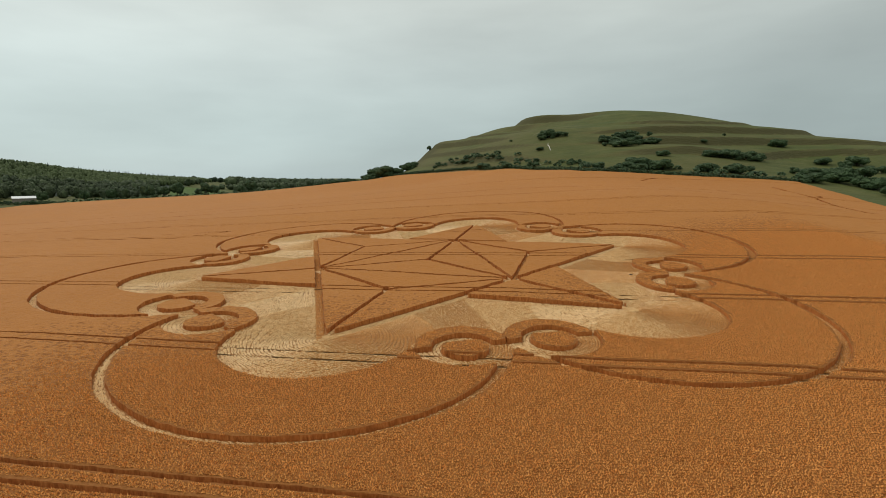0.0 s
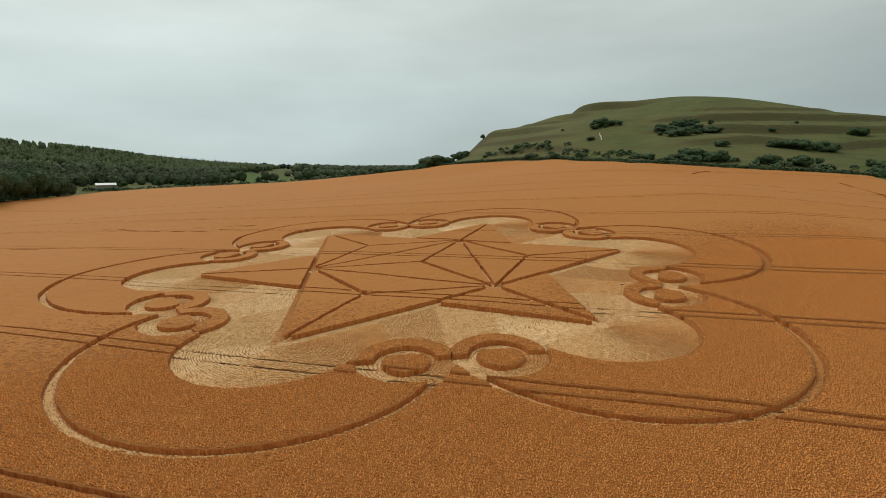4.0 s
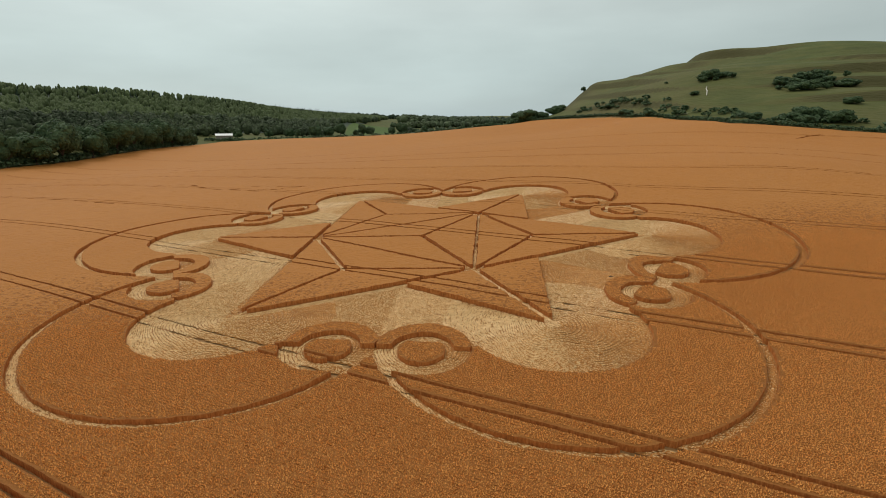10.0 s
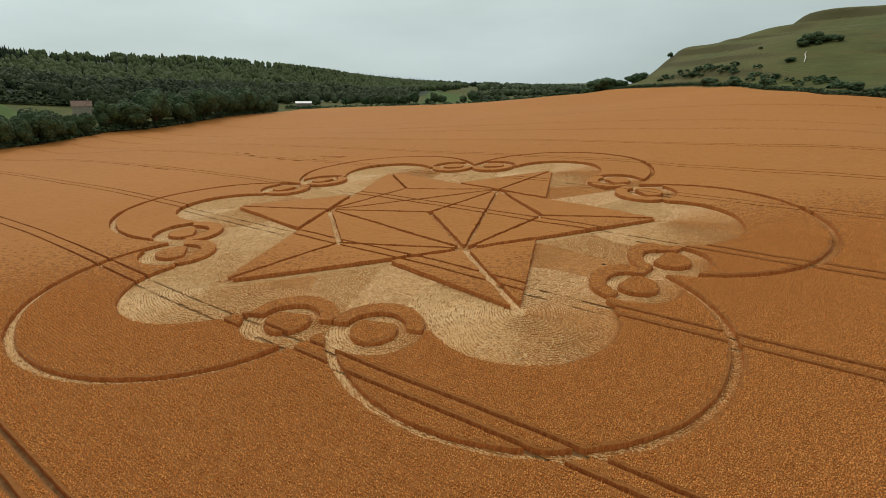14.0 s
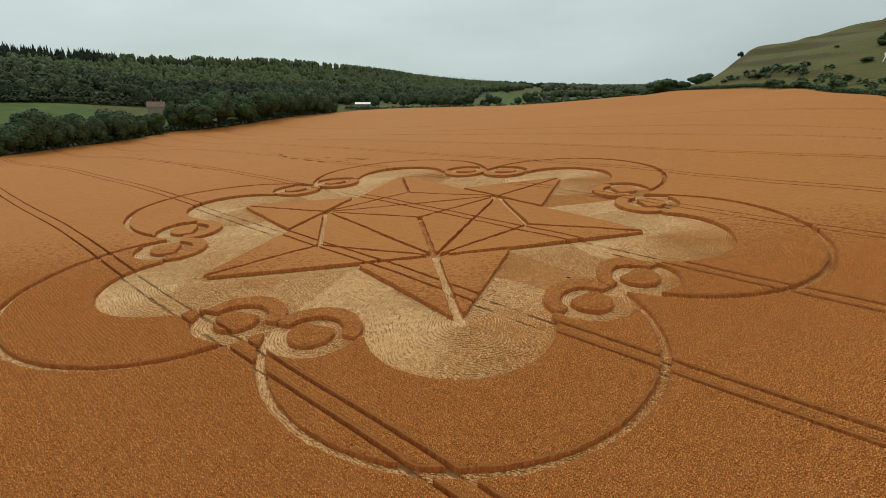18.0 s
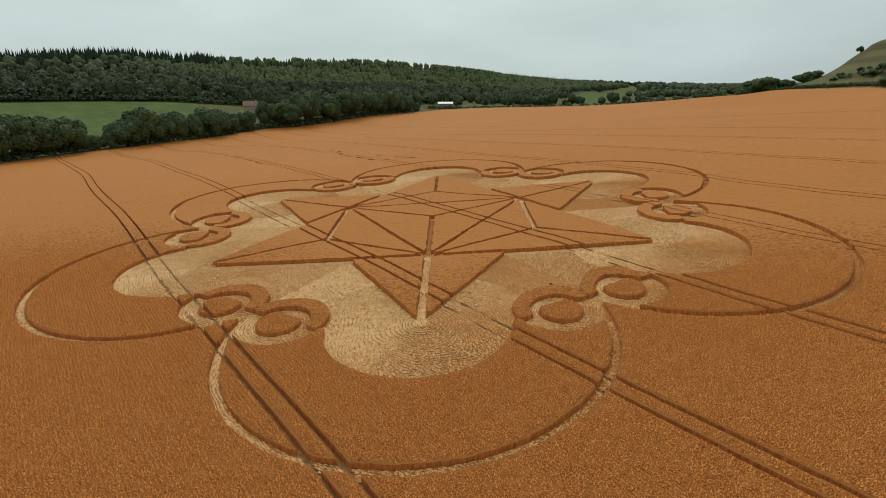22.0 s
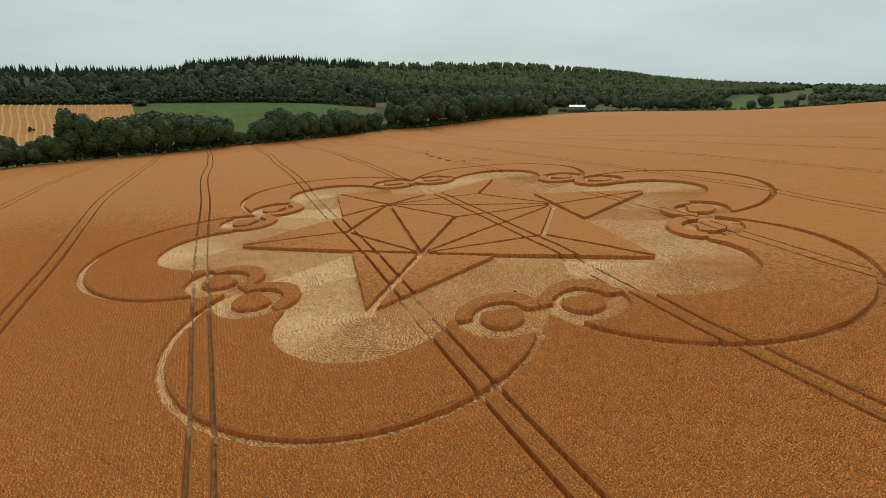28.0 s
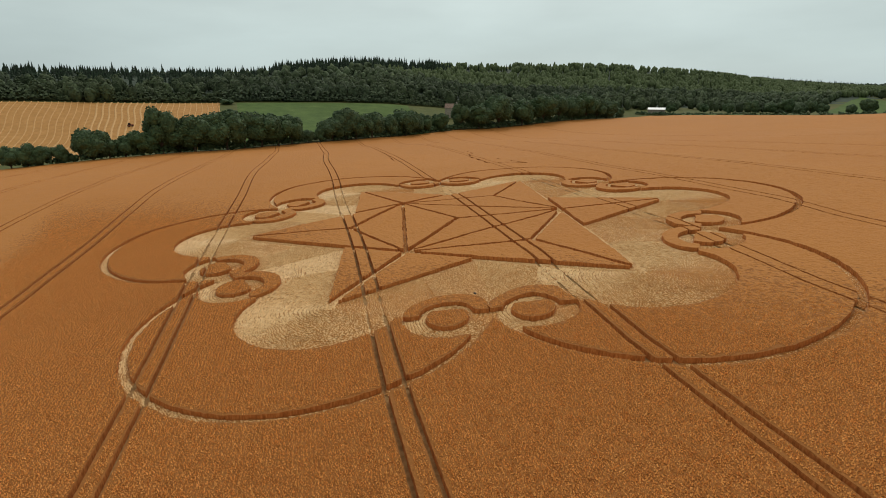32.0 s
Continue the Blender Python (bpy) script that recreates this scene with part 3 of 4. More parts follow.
def clip_grid(value, keep):
    """Triangles of the grid where value > 0, cut along its zero line. Gives corners as pairs of grid points with a share, triangles, and the cut edges."""
    n_i, n_j = value.shape
    g = np.arange(n_i * n_j).reshape(n_i, n_j)
    a, b, c, d = g[:-1, :-1].ravel(), g[1:, :-1].ravel(), g[1:, 1:].ravel(), g[:-1, 1:].ravel()
    t = np.r_[np.stack([a, b, c], 1), np.stack([a, c, d], 1)]
    v = value.ravel()
    s = v[t] > 0
    count = s.sum(1)
    whole = t[(count == 3)]
    cut_pairs, tri, walls = [], [], []

    def corner(p, q):
        cut_pairs.append(np.stack([np.minimum(p, q), np.maximum(p, q)], 1))
        return -1 - (sum(len(x) for x in cut_pairs[:-1]) + np.arange(len(p)))

    for n_in in (1, 2):
        tt, ss = t[count == n_in], s[count == n_in]
        odd = ss.argmax(1) if n_in == 1 else (~ss).argmax(1)
        r = np.arange(len(tt))
        p, q, w = tt[r, odd], tt[r, (odd + 1) % 3], tt[r, (odd + 2) % 3]
        m1, m2 = corner(p, q), corner(p, w)
        if n_in == 1:
            tri.append(np.stack([p, m1, m2], 1))
            walls.append(np.stack([m1, m2], 1))
        else:
            tri.append(np.r_[np.stack([m1, q, w], 1), np.stack([m1, w, m2], 1)])
            walls.append(np.stack([m2, m1], 1))
    pairs = np.concatenate(cut_pairs)
    key = pairs[:, 0].astype(np.int64) * v.size + pairs[:, 1]
    uniq, back = np.unique(key, return_inverse=True)
    pa, pb = uniq // v.size, uniq % v.size
    share = v[pa] / (v[pa] - v[pb])

    def resolve(f):
        return np.where(f < 0, v.size + back[np.clip(-1 - f, 0, len(back) - 1)], f)

    return pa, pb, share, resolve(np.concatenate([whole] + tri)), resolve(np.concatenate(walls))


def field_points(pa, pb, share, zgrid):
    base = np.stack([WX.ravel(), WY.ravel(), zgrid.ravel()], 1)
    return np.r_[base, base[pa] + (base[pb] - base[pa]) * share[:, None]]


pa, pb, share, tops, walls = clip_grid(stand, 0)
P_TOP = field_points(pa, pb, share, TOP)
P_LOW = field_points(pa, pb, share, WZ - 0.03)
n_pts = len(P_TOP)
all_pts = np.r_[P_TOP, P_LOW]
wall_quads = np.stack([walls[:, 0], walls[:, 1], walls[:, 1] + n_pts, walls[:, 0] + n_pts], 1)

# which piece of the pattern each face belongs to
mid_top = P_TOP[tops].mean(1)
mid_wall = P_TOP[walls].mean(1)


def piece_codes(p):
    _, kind = pattern(p[:, 0], p[:, 1])
    px, py = p[:, 0] - HEART[0], p[:, 1] - HEART[1]
    bay = (np.floor((np.degrees(np.arctan2(py, px)) - AXIS) / 60)).astype(int) % 6
    turn = np.degrees(np.arctan2(py, px)) - AXIS - 30
    side = (((turn + 30) % 60 - 30) > 0).astype(int)
    code = np.where(kind == 2, 100 + bay * 2 + side, np.where(kind == 3, 200 + bay * 2 + side, 0))
    panels = [(heart, mid_s, mid_ne), (heart, mid_ne, mid_nw), (heart, mid_nw, mid_s), (mid_s, tip_w, mid_w), (mid_w, tip_w, mid_nw), (mid_s, mid_w, mid_nw),
              (mid_s, tip_e, mid_e), (mid_e, tip_e, mid_ne), (mid_s, mid_e, mid_ne), (mid_nw, tip_n, mid_n), (mid_n, tip_n, mid_ne), (mid_ne, mid_n, mid_nw),
              (tip_s, mid_s, dent[4]), (tip_s, mid_s, dent[5]), (tip_ne, mid_ne, dent[0]), (tip_ne, mid_ne, dent[1]), (tip_nw, mid_nw, dent[2]), (tip_nw, mid_nw, dent[3])]
    star_code = np.full(len(p), 300)
    for i, (a, b, c) in enumerate(panels):
        def sign(u, w):
            return (p[:, 0] - u[0]) * (w[1] - u[1]) - (p[:, 1] - u[1]) * (w[0] - u[0])
        s1, s2, s3 = sign(a, b), sign(b, c), sign(c, a)
        star_code = np.where(((s1 >= 0) & (s2 >= 0) & (s3 >= 0)) | ((s1 <= 0) & (s2 <= 0) & (s3 <= 0)), 300 + i, star_code)
    return np.where(kind == 1, star_code, code)


top_code, wall_code = piece_codes(mid_top), piece_codes(mid_wall)


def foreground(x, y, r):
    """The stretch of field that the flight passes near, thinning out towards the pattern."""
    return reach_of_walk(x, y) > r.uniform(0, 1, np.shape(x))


# tops near the flight that take the leaf colour with gap shade painted in
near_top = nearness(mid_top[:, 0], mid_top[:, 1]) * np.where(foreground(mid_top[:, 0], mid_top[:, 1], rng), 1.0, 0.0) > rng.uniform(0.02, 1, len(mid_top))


def wheat_mesh(name, code):
    pick = top_code == code
    t, w = tops[pick], wall_quads[wall_code == code]
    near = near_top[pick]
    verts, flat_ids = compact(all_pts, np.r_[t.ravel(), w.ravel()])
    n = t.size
    return mesh_from(name, verts, flat_ids[:n].reshape(-1, 3), flat_ids[n:].reshape(-1, 4), [M_EARS, M_STEMS, M_LEAVES_GAPS], np.r_[np.where(near, 2, 0), np.ones(len(w))], smooth=False)


wheat_field = tagged(new("wheat_field", wheat_mesh("wheat_field", 0)), "ripe orange-brown wheat standing in a sloping field with wheel tracks", "wheat field", kind="stuff")
formation = thing("crop_formation", Matrix(), "six-pointed star pattern pressed into ripe standing wheat", "crop circle")
for code in np.unique(top_code):
    if code == 0:
        continue
    word = {1: "wheat_disc", 2: "wheat_crescent", 3: "star_panel"}[int(code) // 100]
    ob = new(word, wheat_mesh(word, code))
    ob.parent = formation
    tagged(ob, "", kind="stuff")

# ---- the ears: tufts in drilled rows over the standing wheat near the pattern ----


def tufts_of_ears(name, x_step, seed, rows, wide, sub):
    """Small leaning three-sided heads, along the lines of the grid between the wheel tracks."""
    r = np.random.default_rng(seed)
    cols = np.where((WX[:, 0] > -72.1) & (WX[:, 0] < 92.1))[0]
    x = np.repeat(np.arange(-71.5, 91.5, x_step)[:, None], len(rows), 1)
    fx = (x[:, 0] + 72.0) / FINE_STEP
    i0 = np.clip(fx.astype(int), 0, len(cols) - 2)
    u = (fx - i0)[:, None]
    sub_y, sub_s = WY[cols][:, rows], stand[cols][:, rows]
    y = sub_y[i0] * (1 - u) + sub_y[i0 + 1] * u
    level = np.minimum(sub_s[i0], sub_s[i0 + 1])
    ok = (level > 0.03) & (y > 17.5) & (y < 186.5) & (r.uniform(0, 1, y.shape) < np.clip(nearness(x, y) * 1.15, 0, 1)) & foreground(x, y, r)
    x, y = x[ok] + r.uniform(-0.5, 0.5, ok.sum()) * x_step, y[ok] + sub + r.normal(0, 0.055, ok.sum())
    z = land(x, y) + 0.025 * value_noise(x, y, 1.1, 8) + 0.10 * value_noise(x, y, 9, 7)
    n = len(x)
    turn, size, high = r.uniform(0, 6.28, n), r.uniform(0.75, 1.3, n) * wide, r.uniform(0.73, 0.86, n)
    lean = r.normal(0, 0.05, (n, 2))
    pts = [np.stack([x + lean[:, 0], y + lean[:, 1], z + high], 1)]
    for k in range(3):
        a = turn + k * 2.0944
        pts.append(np.stack([x + np.cos(a) * size, y + np.sin(a) * size, z + r.uniform(0.63, 0.71, n)], 1))
    verts = np.stack(pts, 1).reshape(-1, 3)
    base = np.arange(n)[:, None] * 4
    tri = np.concatenate([base + np.array(f) for f in ((0, 1, 2), (0, 2, 3), (0, 3, 1))])
    return tagged(new(name, mesh_from(name, verts, tri, mats=[M_HEADS])), "dense ripe wheat ears in drilled rows, orange-brown", "wheat", kind="stuff")


ROW_LINES = np.array([j for j in range(len(offsets)) if 4 <= K_OF[j] <= 10 and abs(rut[j]) > 0.1])
tufts_of_ears("wheat_ears", 0.14, 31, ROW_LINES, 0.072, 0.0)
tufts_of_ears("wheat_ears_between", 0.14, 32, ROW_LINES, 0.068, 0.13)

# ---- wheat laid flat: a mat of straw, and bundles that lie along the sweep ----
def wheel_gap(x, y):
    """Distance to the nearest wheel track, negative in it."""
    best = np.full(x.shape, 1e9)
    for k in range(4, 12):
        best = np.minimum(best, np.abs(np.abs(y - track_y(k, x)) - RUT))
    return best


FX, FY = np.meshgrid(np.arange(-70, 64, 0.3), np.arange(32, 168, 0.3), indexing="ij")
pressed, _ = pattern(FX, FY)
worn = wheel_gap(FX, FY) - 0.17 - 0.12 * value_noise(FX, FY, 2.2, 33)
pressed = np.maximum(pressed, 0.25 - worn)
WX, WY = FX, FY
mat_z = land(FX, FY) + 0.10 + rng.uniform(-1, 1, FX.shape) * 0.035 + 0.03 * value_noise(FX, FY, 1.3, 12)
qa, qb, qs, mats_tri, _ = clip_grid(-(pressed - 0.25), 0)
laid_pts = field_points(qa, qb, qs, mat_z)
laid_pts, mats_tri = compact(laid_pts, mats_tri)
tagged(new("flattened_wheat", mesh_from("flattened_wheat", laid_pts, mats_tri, mats=[M_LAID])), "pale wheat stalks pressed flat on the ground in swirls", "flattened wheat", kind="stuff")


def sweep(x, y):
    """The direction in which the stalks were laid: round the tips and the eyes, along the star's edges between."""
    px, py = x - HEART[0], y - HEART[1]
    a = np.arctan2(py, px) - radians(AXIS)
    k = np.round(a / (math.pi / 3))
    tx, ty = TIP * np.cos(radians(AXIS) + k * math.pi / 3), TIP * np.sin(radians(AXIS) + k * math.pi / 3)
    round_tip = np.arctan2(py - ty, px - tx) - math.pi / 2
    b = a - math.pi / 6
    kb = np.round(b / (math.pi / 3))
    bay = radians(AXIS) + math.pi / 6 + kb * math.pi / 3
    e_al, e_ac = px * np.cos(bay) + py * np.sin(bay), -px * np.sin(bay) + py * np.cos(bay)
    sgn = np.sign(e_ac)
    round_eye = np.arctan2(e_ac - sgn * EYE_OFF, e_al - EYE_ON) + bay - math.pi / 2
    in_eye = np.hypot(e_al - EYE_ON, np.abs(e_ac) - EYE_OFF) < EYE_R + 0.3
    in_bay = bay + np.where(e_ac > 0, 4, -1) * math.pi / 3
    outside = half_planes(px, py, EYE_ON - 1.0, 6, 30) > 0
    near_tip = (np.hypot(px - tx, py - ty) < LOBE + 2.5) | (outside & (np.hypot(px - tx, py - ty) > RING - 4))
    angle = np.where(in_eye, round_eye, np.where(near_tip, round_tip, in_bay))
    reach = np.where(in_eye, np.hypot(e_al - EYE_ON, np.abs(e_ac) - EYE_OFF), np.where(near_tip, np.hypot(px - tx, py - ty), py * np.cos(in_bay) - px * np.sin(in_bay)))
    return angle, reach


def bundles(name, n, x_range, y_range):
    x, y = rng.uniform(*x_range, n), rng.uniform(*y_range, n)
    level, _ = pattern(x, y)
    keep = (level < -0.15) & (wheel_gap(x, y) > 0.2 + 0.15 * value_noise(x, y, 2.2, 33))
    x, y, level = x[keep], y[keep], level[keep]
    a, reach = sweep(x, y)
    for p, q, w in LINES:
        on_line = line_distance(x, y, p, q) < w + 0.1
        a = np.where(on_line, math.atan2(q[1] - p[1], q[0] - p[0]), a)
        reach = np.where(on_line, 0.0, reach)
    # the stalks fell in narrow swathes, one beside the other
    width = 0.42 + 0.1 * value_noise(x, y, 4, 71)
    pull = (np.round(reach / width) * width - reach) * 0.38
    x, y = x - np.sin(a) * pull, y + np.cos(a) * pull
    level, _ = pattern(x, y)
    a = a + rng.normal(0, 0.05, len(x)) + 0.06 * value_noise(x, y, 3.5, 15)
    half_len, half_wid, high = rng.uniform(0.26, 0.46, len(x)), rng.uniform(0.055, 0.11, len(x)), rng.uniform(0.09, 0.14, len(x))
    half_len = np.minimum(half_len, np.maximum(0.3, -level * 1.3))
    high = np.minimum(high, half_len * 0.42)
    z = land(x, y) + 0.10
    ca, sa = np.cos(a), np.sin(a)
    pts = []
    # root, two flanks, the ridge where the stems end, the drooping ears
    for u, v, w in ((-1, 0, 0.0), (0.25, -1, 0.35), (0.25, 1, 0.35), (0.35, 0, 1.0), (1, 0, 0.02)):
        pts.append(np.stack([x + ca * u * half_len - sa * v * half_wid, y + sa * u * half_len + ca * v * half_wid, z + w * high], 1))
    verts = np.stack(pts, 1).reshape(-1, 3)
    base = np.arange(len(x))[:, None] * 5
    tri = np.concatenate([base + np.array(f) for f in ((0, 1, 3), (0, 3, 2), (1, 4, 3), (2, 3, 4))])
    ends = np.repeat([0, 0, 1, 1], len(x))
    return tagged(new(name, mesh_from(name, verts, tri, mats=[M_STRAW, M_LAID_EARS], index=ends)), "stalks lying in sweeping curves, pale stems and brown ears", "straw", kind="stuff")


bundles("straw_bundles", 640000, (-68, 62), (34, 168))


# a small dark lump that lies on the pressed straw
lump = thing("dark_lump", pose(31.5, 87.2, float(land(np.array(31.5), np.array(87.2))) + 0.1), "small dark lump lying on the flattened wheat", "lump")
bm = bmesh.new()
bmesh.ops.create_icosphere(bm, subdivisions=2, radius=0.28)
for v in bm.verts:
    v.co = Vector((v.co.x * 1.3, v.co.y * 0.8, max(v.co.z, -0.12) * 0.75)) * (1 + 0.22 * noise.noise(v.co * 3))
part("body", bm, M_DARK, lump)


# ---- trees, hedges and woods ----
def leaf_tufts(c, out, size, r):
    """Small bent umbrellas of leaves at c, each facing roughly the way out of its crown."""
    m, ring = len(c), 5
    axis = out + r.normal(0, 0.38, (m, 3))
    axis[:, 2] += 0.15
    axis /= np.linalg.norm(axis, axis=1, keepdims=True)
    side = np.cross(axis, r.normal(0, 1, (m, 3)))
    side /= np.linalg.norm(side, axis=1, keepdims=True)
    third = np.cross(axis, side)
    pts = [c + axis * (size * 0.45)[:, None]]
    for k in range(ring):
        a = 2 * math.pi * k / ring + r.uniform(-0.45, 0.45, m)
        pts.append(c + (side * np.cos(a)[:, None] + third * np.sin(a)[:, None]) * (size * r.uniform(0.6, 1.3, m))[:, None] - axis * (size * r.uniform(0.0, 0.5, m))[:, None])
    verts = np.stack(pts, 1).reshape(-1, 3)
    base = np.arange(m)[:, None] * (ring + 1)
    return verts, np.concatenate([base + np.array((0, 1 + k, 1 + (k + 1) % ring)) for k in range(ring)])


def crown_points(r, lobes, per_lobe, wide, tall, lift):
    """Places over the skin of several lobes, the way out of each, and a size."""
    pts, outs, cores = [], [], []
    for k in range(lobes):
        a, up = k * 2.4 + r.uniform(0, 0.6), -0.75 + 1.6 * (k + 0.5) / lobes
        flat = math.sqrt(max(0.1, 1 - up * up))
        c = np.array([math.cos(a) * flat * wide * 0.5, math.sin(a) * flat * wide * 0.5, lift + tall * (0.46 + 0.3 * up)])
        rad = wide * r.uniform(0.36, 0.52) * np.array([1, 1, tall / wide * 0.55])
        q = r.normal(0, 1, (per_lobe, 3))
        q /= np.linalg.norm(q, axis=1, keepdims=True)
        p = c + q * rad * r.uniform(0.86, 1.04, (per_lobe, 1))
        keep = p[:, 2] > lift * 0.35
        pts.append(p[keep])
        outs.append(q[keep])
        cores.append((c, rad))
    pts, outs = np.concatenate(pts), np.concatenate(outs)
    buried = np.zeros(len(pts), bool)
    for c, rad in cores:
        buried |= (((pts - c) / rad) ** 2).sum(1) < 0.6
    return pts[~buried], outs[~buried], cores


def ball_template(fine):
    bm = bmesh.new()
    bmesh.ops.create_icosphere(bm, subdivisions=fine, radius=1.0)
    bm.verts.ensure_lookup_table()
    v = np.array([q.co[:] for q in bm.verts])
    t = np.array([[w.index for w in q.verts] for q in bm.faces])
    bm.free()
    return v, t


LUMP_V, LUMP_T = ball_template(2)
KNOB_V, KNOB_T = ball_template(1)


def lumps(centres, radii, seed, rough=0.2, shape=None):
    """Knobbly rounded masses of leaves: centres, radii along x, y, z."""
    r = np.random.default_rng(seed)
    lv, lt = shape or (LUMP_V, LUMP_T)
    n, m = len(centres), len(lv)
    swell = 1 + r.uniform(-rough, rough, (n, m, 1))
    v = centres[:, None, :] + lv[None] * np.asarray(radii)[:, None, :] * swell
    t = lt[None] + (np.arange(n) * m)[:, None, None]
    return v.reshape(-1, 3), t.reshape(-1, 3)


def limb(bm, a, b, r0, r1):
    d = Vector(b) - Vector(a)
    m = Matrix.Translation((Vector(a) + Vector(b)) / 2) @ d.to_track_quat("Z", "Y").to_matrix().to_4x4()
    bmesh.ops.create_cone(bm, segments=7, radius1=r0, radius2=r1, depth=d.length, matrix=m)


TALL = {}


def make_tree(name, seed, wide, tall, lift, label, lobes=7, per_lobe=170):
    r = np.random.default_rng(seed)
    tree = thing(name, Matrix(), label, "tree" if tall > 5 else "bush")
    bm = bmesh.new()
    limb(bm, (0, 0, -0.5), (0.1, 0, lift + tall * 0.35), 0.035 * tall + 0.06, 0.02 * tall)
    for k in range(5):
        a = k * 1.26 + r.uniform(0, 0.5)
        limb(bm, (0.05, 0, lift * 0.7 + tall * 0.1), (math.cos(a) * wide * 0.5, math.sin(a) * wide * 0.5, lift + tall * r.uniform(0.4, 0.7)), 0.014 * tall + 0.02, 0.006 * tall)
    part("trunk", bm, M_BARK, tree)
    pts, outs, cores = crown_points(r, lobes, per_lobe, wide, tall, lift)
    v, t = leaf_tufts(pts, outs, wide * r.uniform(0.045, 0.085, len(pts)), r)
    lv, lt = lumps(np.array([c for c, _ in cores]), np.array([rad * 0.86 for _, rad in cores]), seed + 500, 0.1)
    crown = new("crown", mesh_from("crown", np.r_[v, lv], np.r_[t, lt + len(v)], mats=[M_LEAF]))
    crown.parent = tree
    TALL[name + str(seed)] = max(float(v[:, 2].max()), float(lv[:, 2].max()))
    return tree


def stand_at(ob, x, y, turn, size, sink=0.2, tall=1.0):
    z = float(ground_height(np.array(x), np.array(y))) - sink
    return Matrix.LocRotScale((x, y, z), Euler((0, 0, turn)), (size, size, size * tall))


def plant(masters, places, group):
    """The first of each master is moved to its place, the others are copies."""
    r = np.random.default_rng(len(places))
    fresh = set(range(len(masters)))
    for i, (x, y, size) in enumerate(places):
        k = i % len(masters)
        m = stand_at(None, x, y, r.uniform(0, 6.28), size, tall=r.uniform(0.88, 1.12))
        ob = masters[k]
        if k in fresh:
            fresh.discard(k)
        else:
            ob = copy_thing(masters[k], Matrix())
        ob.matrix_world = m
        tagged(ob, group=group)


OAKS = [make_tree("tree", 10 + i, w, t, l, s, lobes=n) for i, (w, t, l, n, s) in enumerate([
    (6.4, 11.0, 1.6, 9, "dark green broadleaf tree with a broad ragged crown"), (5.2, 9.5, 1.2, 7, "dense dark green hedgerow tree, crown down to the ground"),
    (7.0, 10.0, 1.8, 10, "wide spreading broadleaf tree in full dark leaf"), (4.6, 10.5, 1.5, 7, "upright broadleaf tree with paler green leaves"),
    (5.8, 8.5, 1.0, 8, "low rounded hedgerow tree, dark and bushy")])]
# the tree belt along the field's western edge
BELT_SOUTH = [(-220, -41, 11), (-222, -35, 12.4), (-224, -30, 9.4), (-226, -22, 10.4), (-230, -9, 15.9), (-232, -2, 10.8), (-234, 5, 12.4), (-236, 13, 13.8), (-240, 22, 23), (-247, 30, 20.5),
              (-246, 38, 22), (-249, 46, 21.2), (-252, 55, 21.6), (-256, 65, 21.9), (-262, 75, 21.8), (-266, 85, 20.6), (-270, 94, 17.5), (-275, 105, 8.5), (-278, 113, 10), (-282, 122, 16.7)]
BELT_NORTH = [(-286, 132, 21), (-289, 140, 20), (-295, 153, 16.6), (-301, 168, 17.8), (-309, 183, 19), (-316, 193, 15), (-322, 202, 15), (-333, 220, 14), (-347, 244, 23), (-350, 264, 24),
              (-353, 285, 27), (-357, 311, 26), (-362, 337, 25), (-366, 357, 24), (-370, 375, 23), (-375, 395, 25), (-380, 412, 22), (-383, 427, 19), (-390, 450, 11.5)]
BELT = BELT_SOUTH + BELT_NORTH
oak_heights = [TALL["tree%d" % (10 + i)] for i in range(5)]
plant(OAKS, [(x, y, 1.04 * h / oak_heights[i % 5]) for i, (x, y, h) in enumerate(BELT)], "trees along the field edge")
BEHIND = [(-372 - 3.2 * i + 12 * math.sin(i * 2.3), 225 + 14 * i, 1.35 + 0.3 * math.sin(i * 1.7)) for i in range(3, 19)]
BEHIND += [(-402, 531, 1.3), (-291, 522, 1.1), (-235, 524, 1.2), (-228, 528, 1.0), (-197, 516, 0.7), (-372, 548, 1.1), (-350, 560, 1.0), (-312, 520, 0.9), (-285, 540, 1.3), (-275, 548, 1.2), (-240, 520, 0.8), (-190, 525, 1.0), (-160, 515, 0.7)]
SPARE = [copy_thing(o, Matrix()) for o in OAKS]
plant(SPARE, BEHIND, "trees in the valley")


def blob_mass(name, places, label, category, seed, per=16, mat=None, wide=1.0):
    """Many small ragged bushes or crowns as one mass: x, y, half width, height."""
    r = np.random.default_rng(seed)
    places = np.asarray(places, float)
    z = ground_height(places[:, 0], places[:, 1])
    n = len(places)
    q = r.normal(0, 1, (n, per, 3))
    q /= np.linalg.norm(q, axis=2, keepdims=True)
    q[..., 2] = np.abs(q[..., 2]) * 1.15 - 0.15
    half, high = places[:, 2, None], places[:, 3, None]
    c = np.stack([places[:, 0, None] + q[..., 0] * half, places[:, 1, None] + q[..., 1] * half, z[:, None] + high * (0.42 + 0.55 * q[..., 2])], -1).reshape(-1, 3)
    size = (half * r.uniform(0.34, 0.62, (n, per)) * wide).ravel()
    return clump_mesh(name, c, size, label, category, r, mat or M_WOODS)


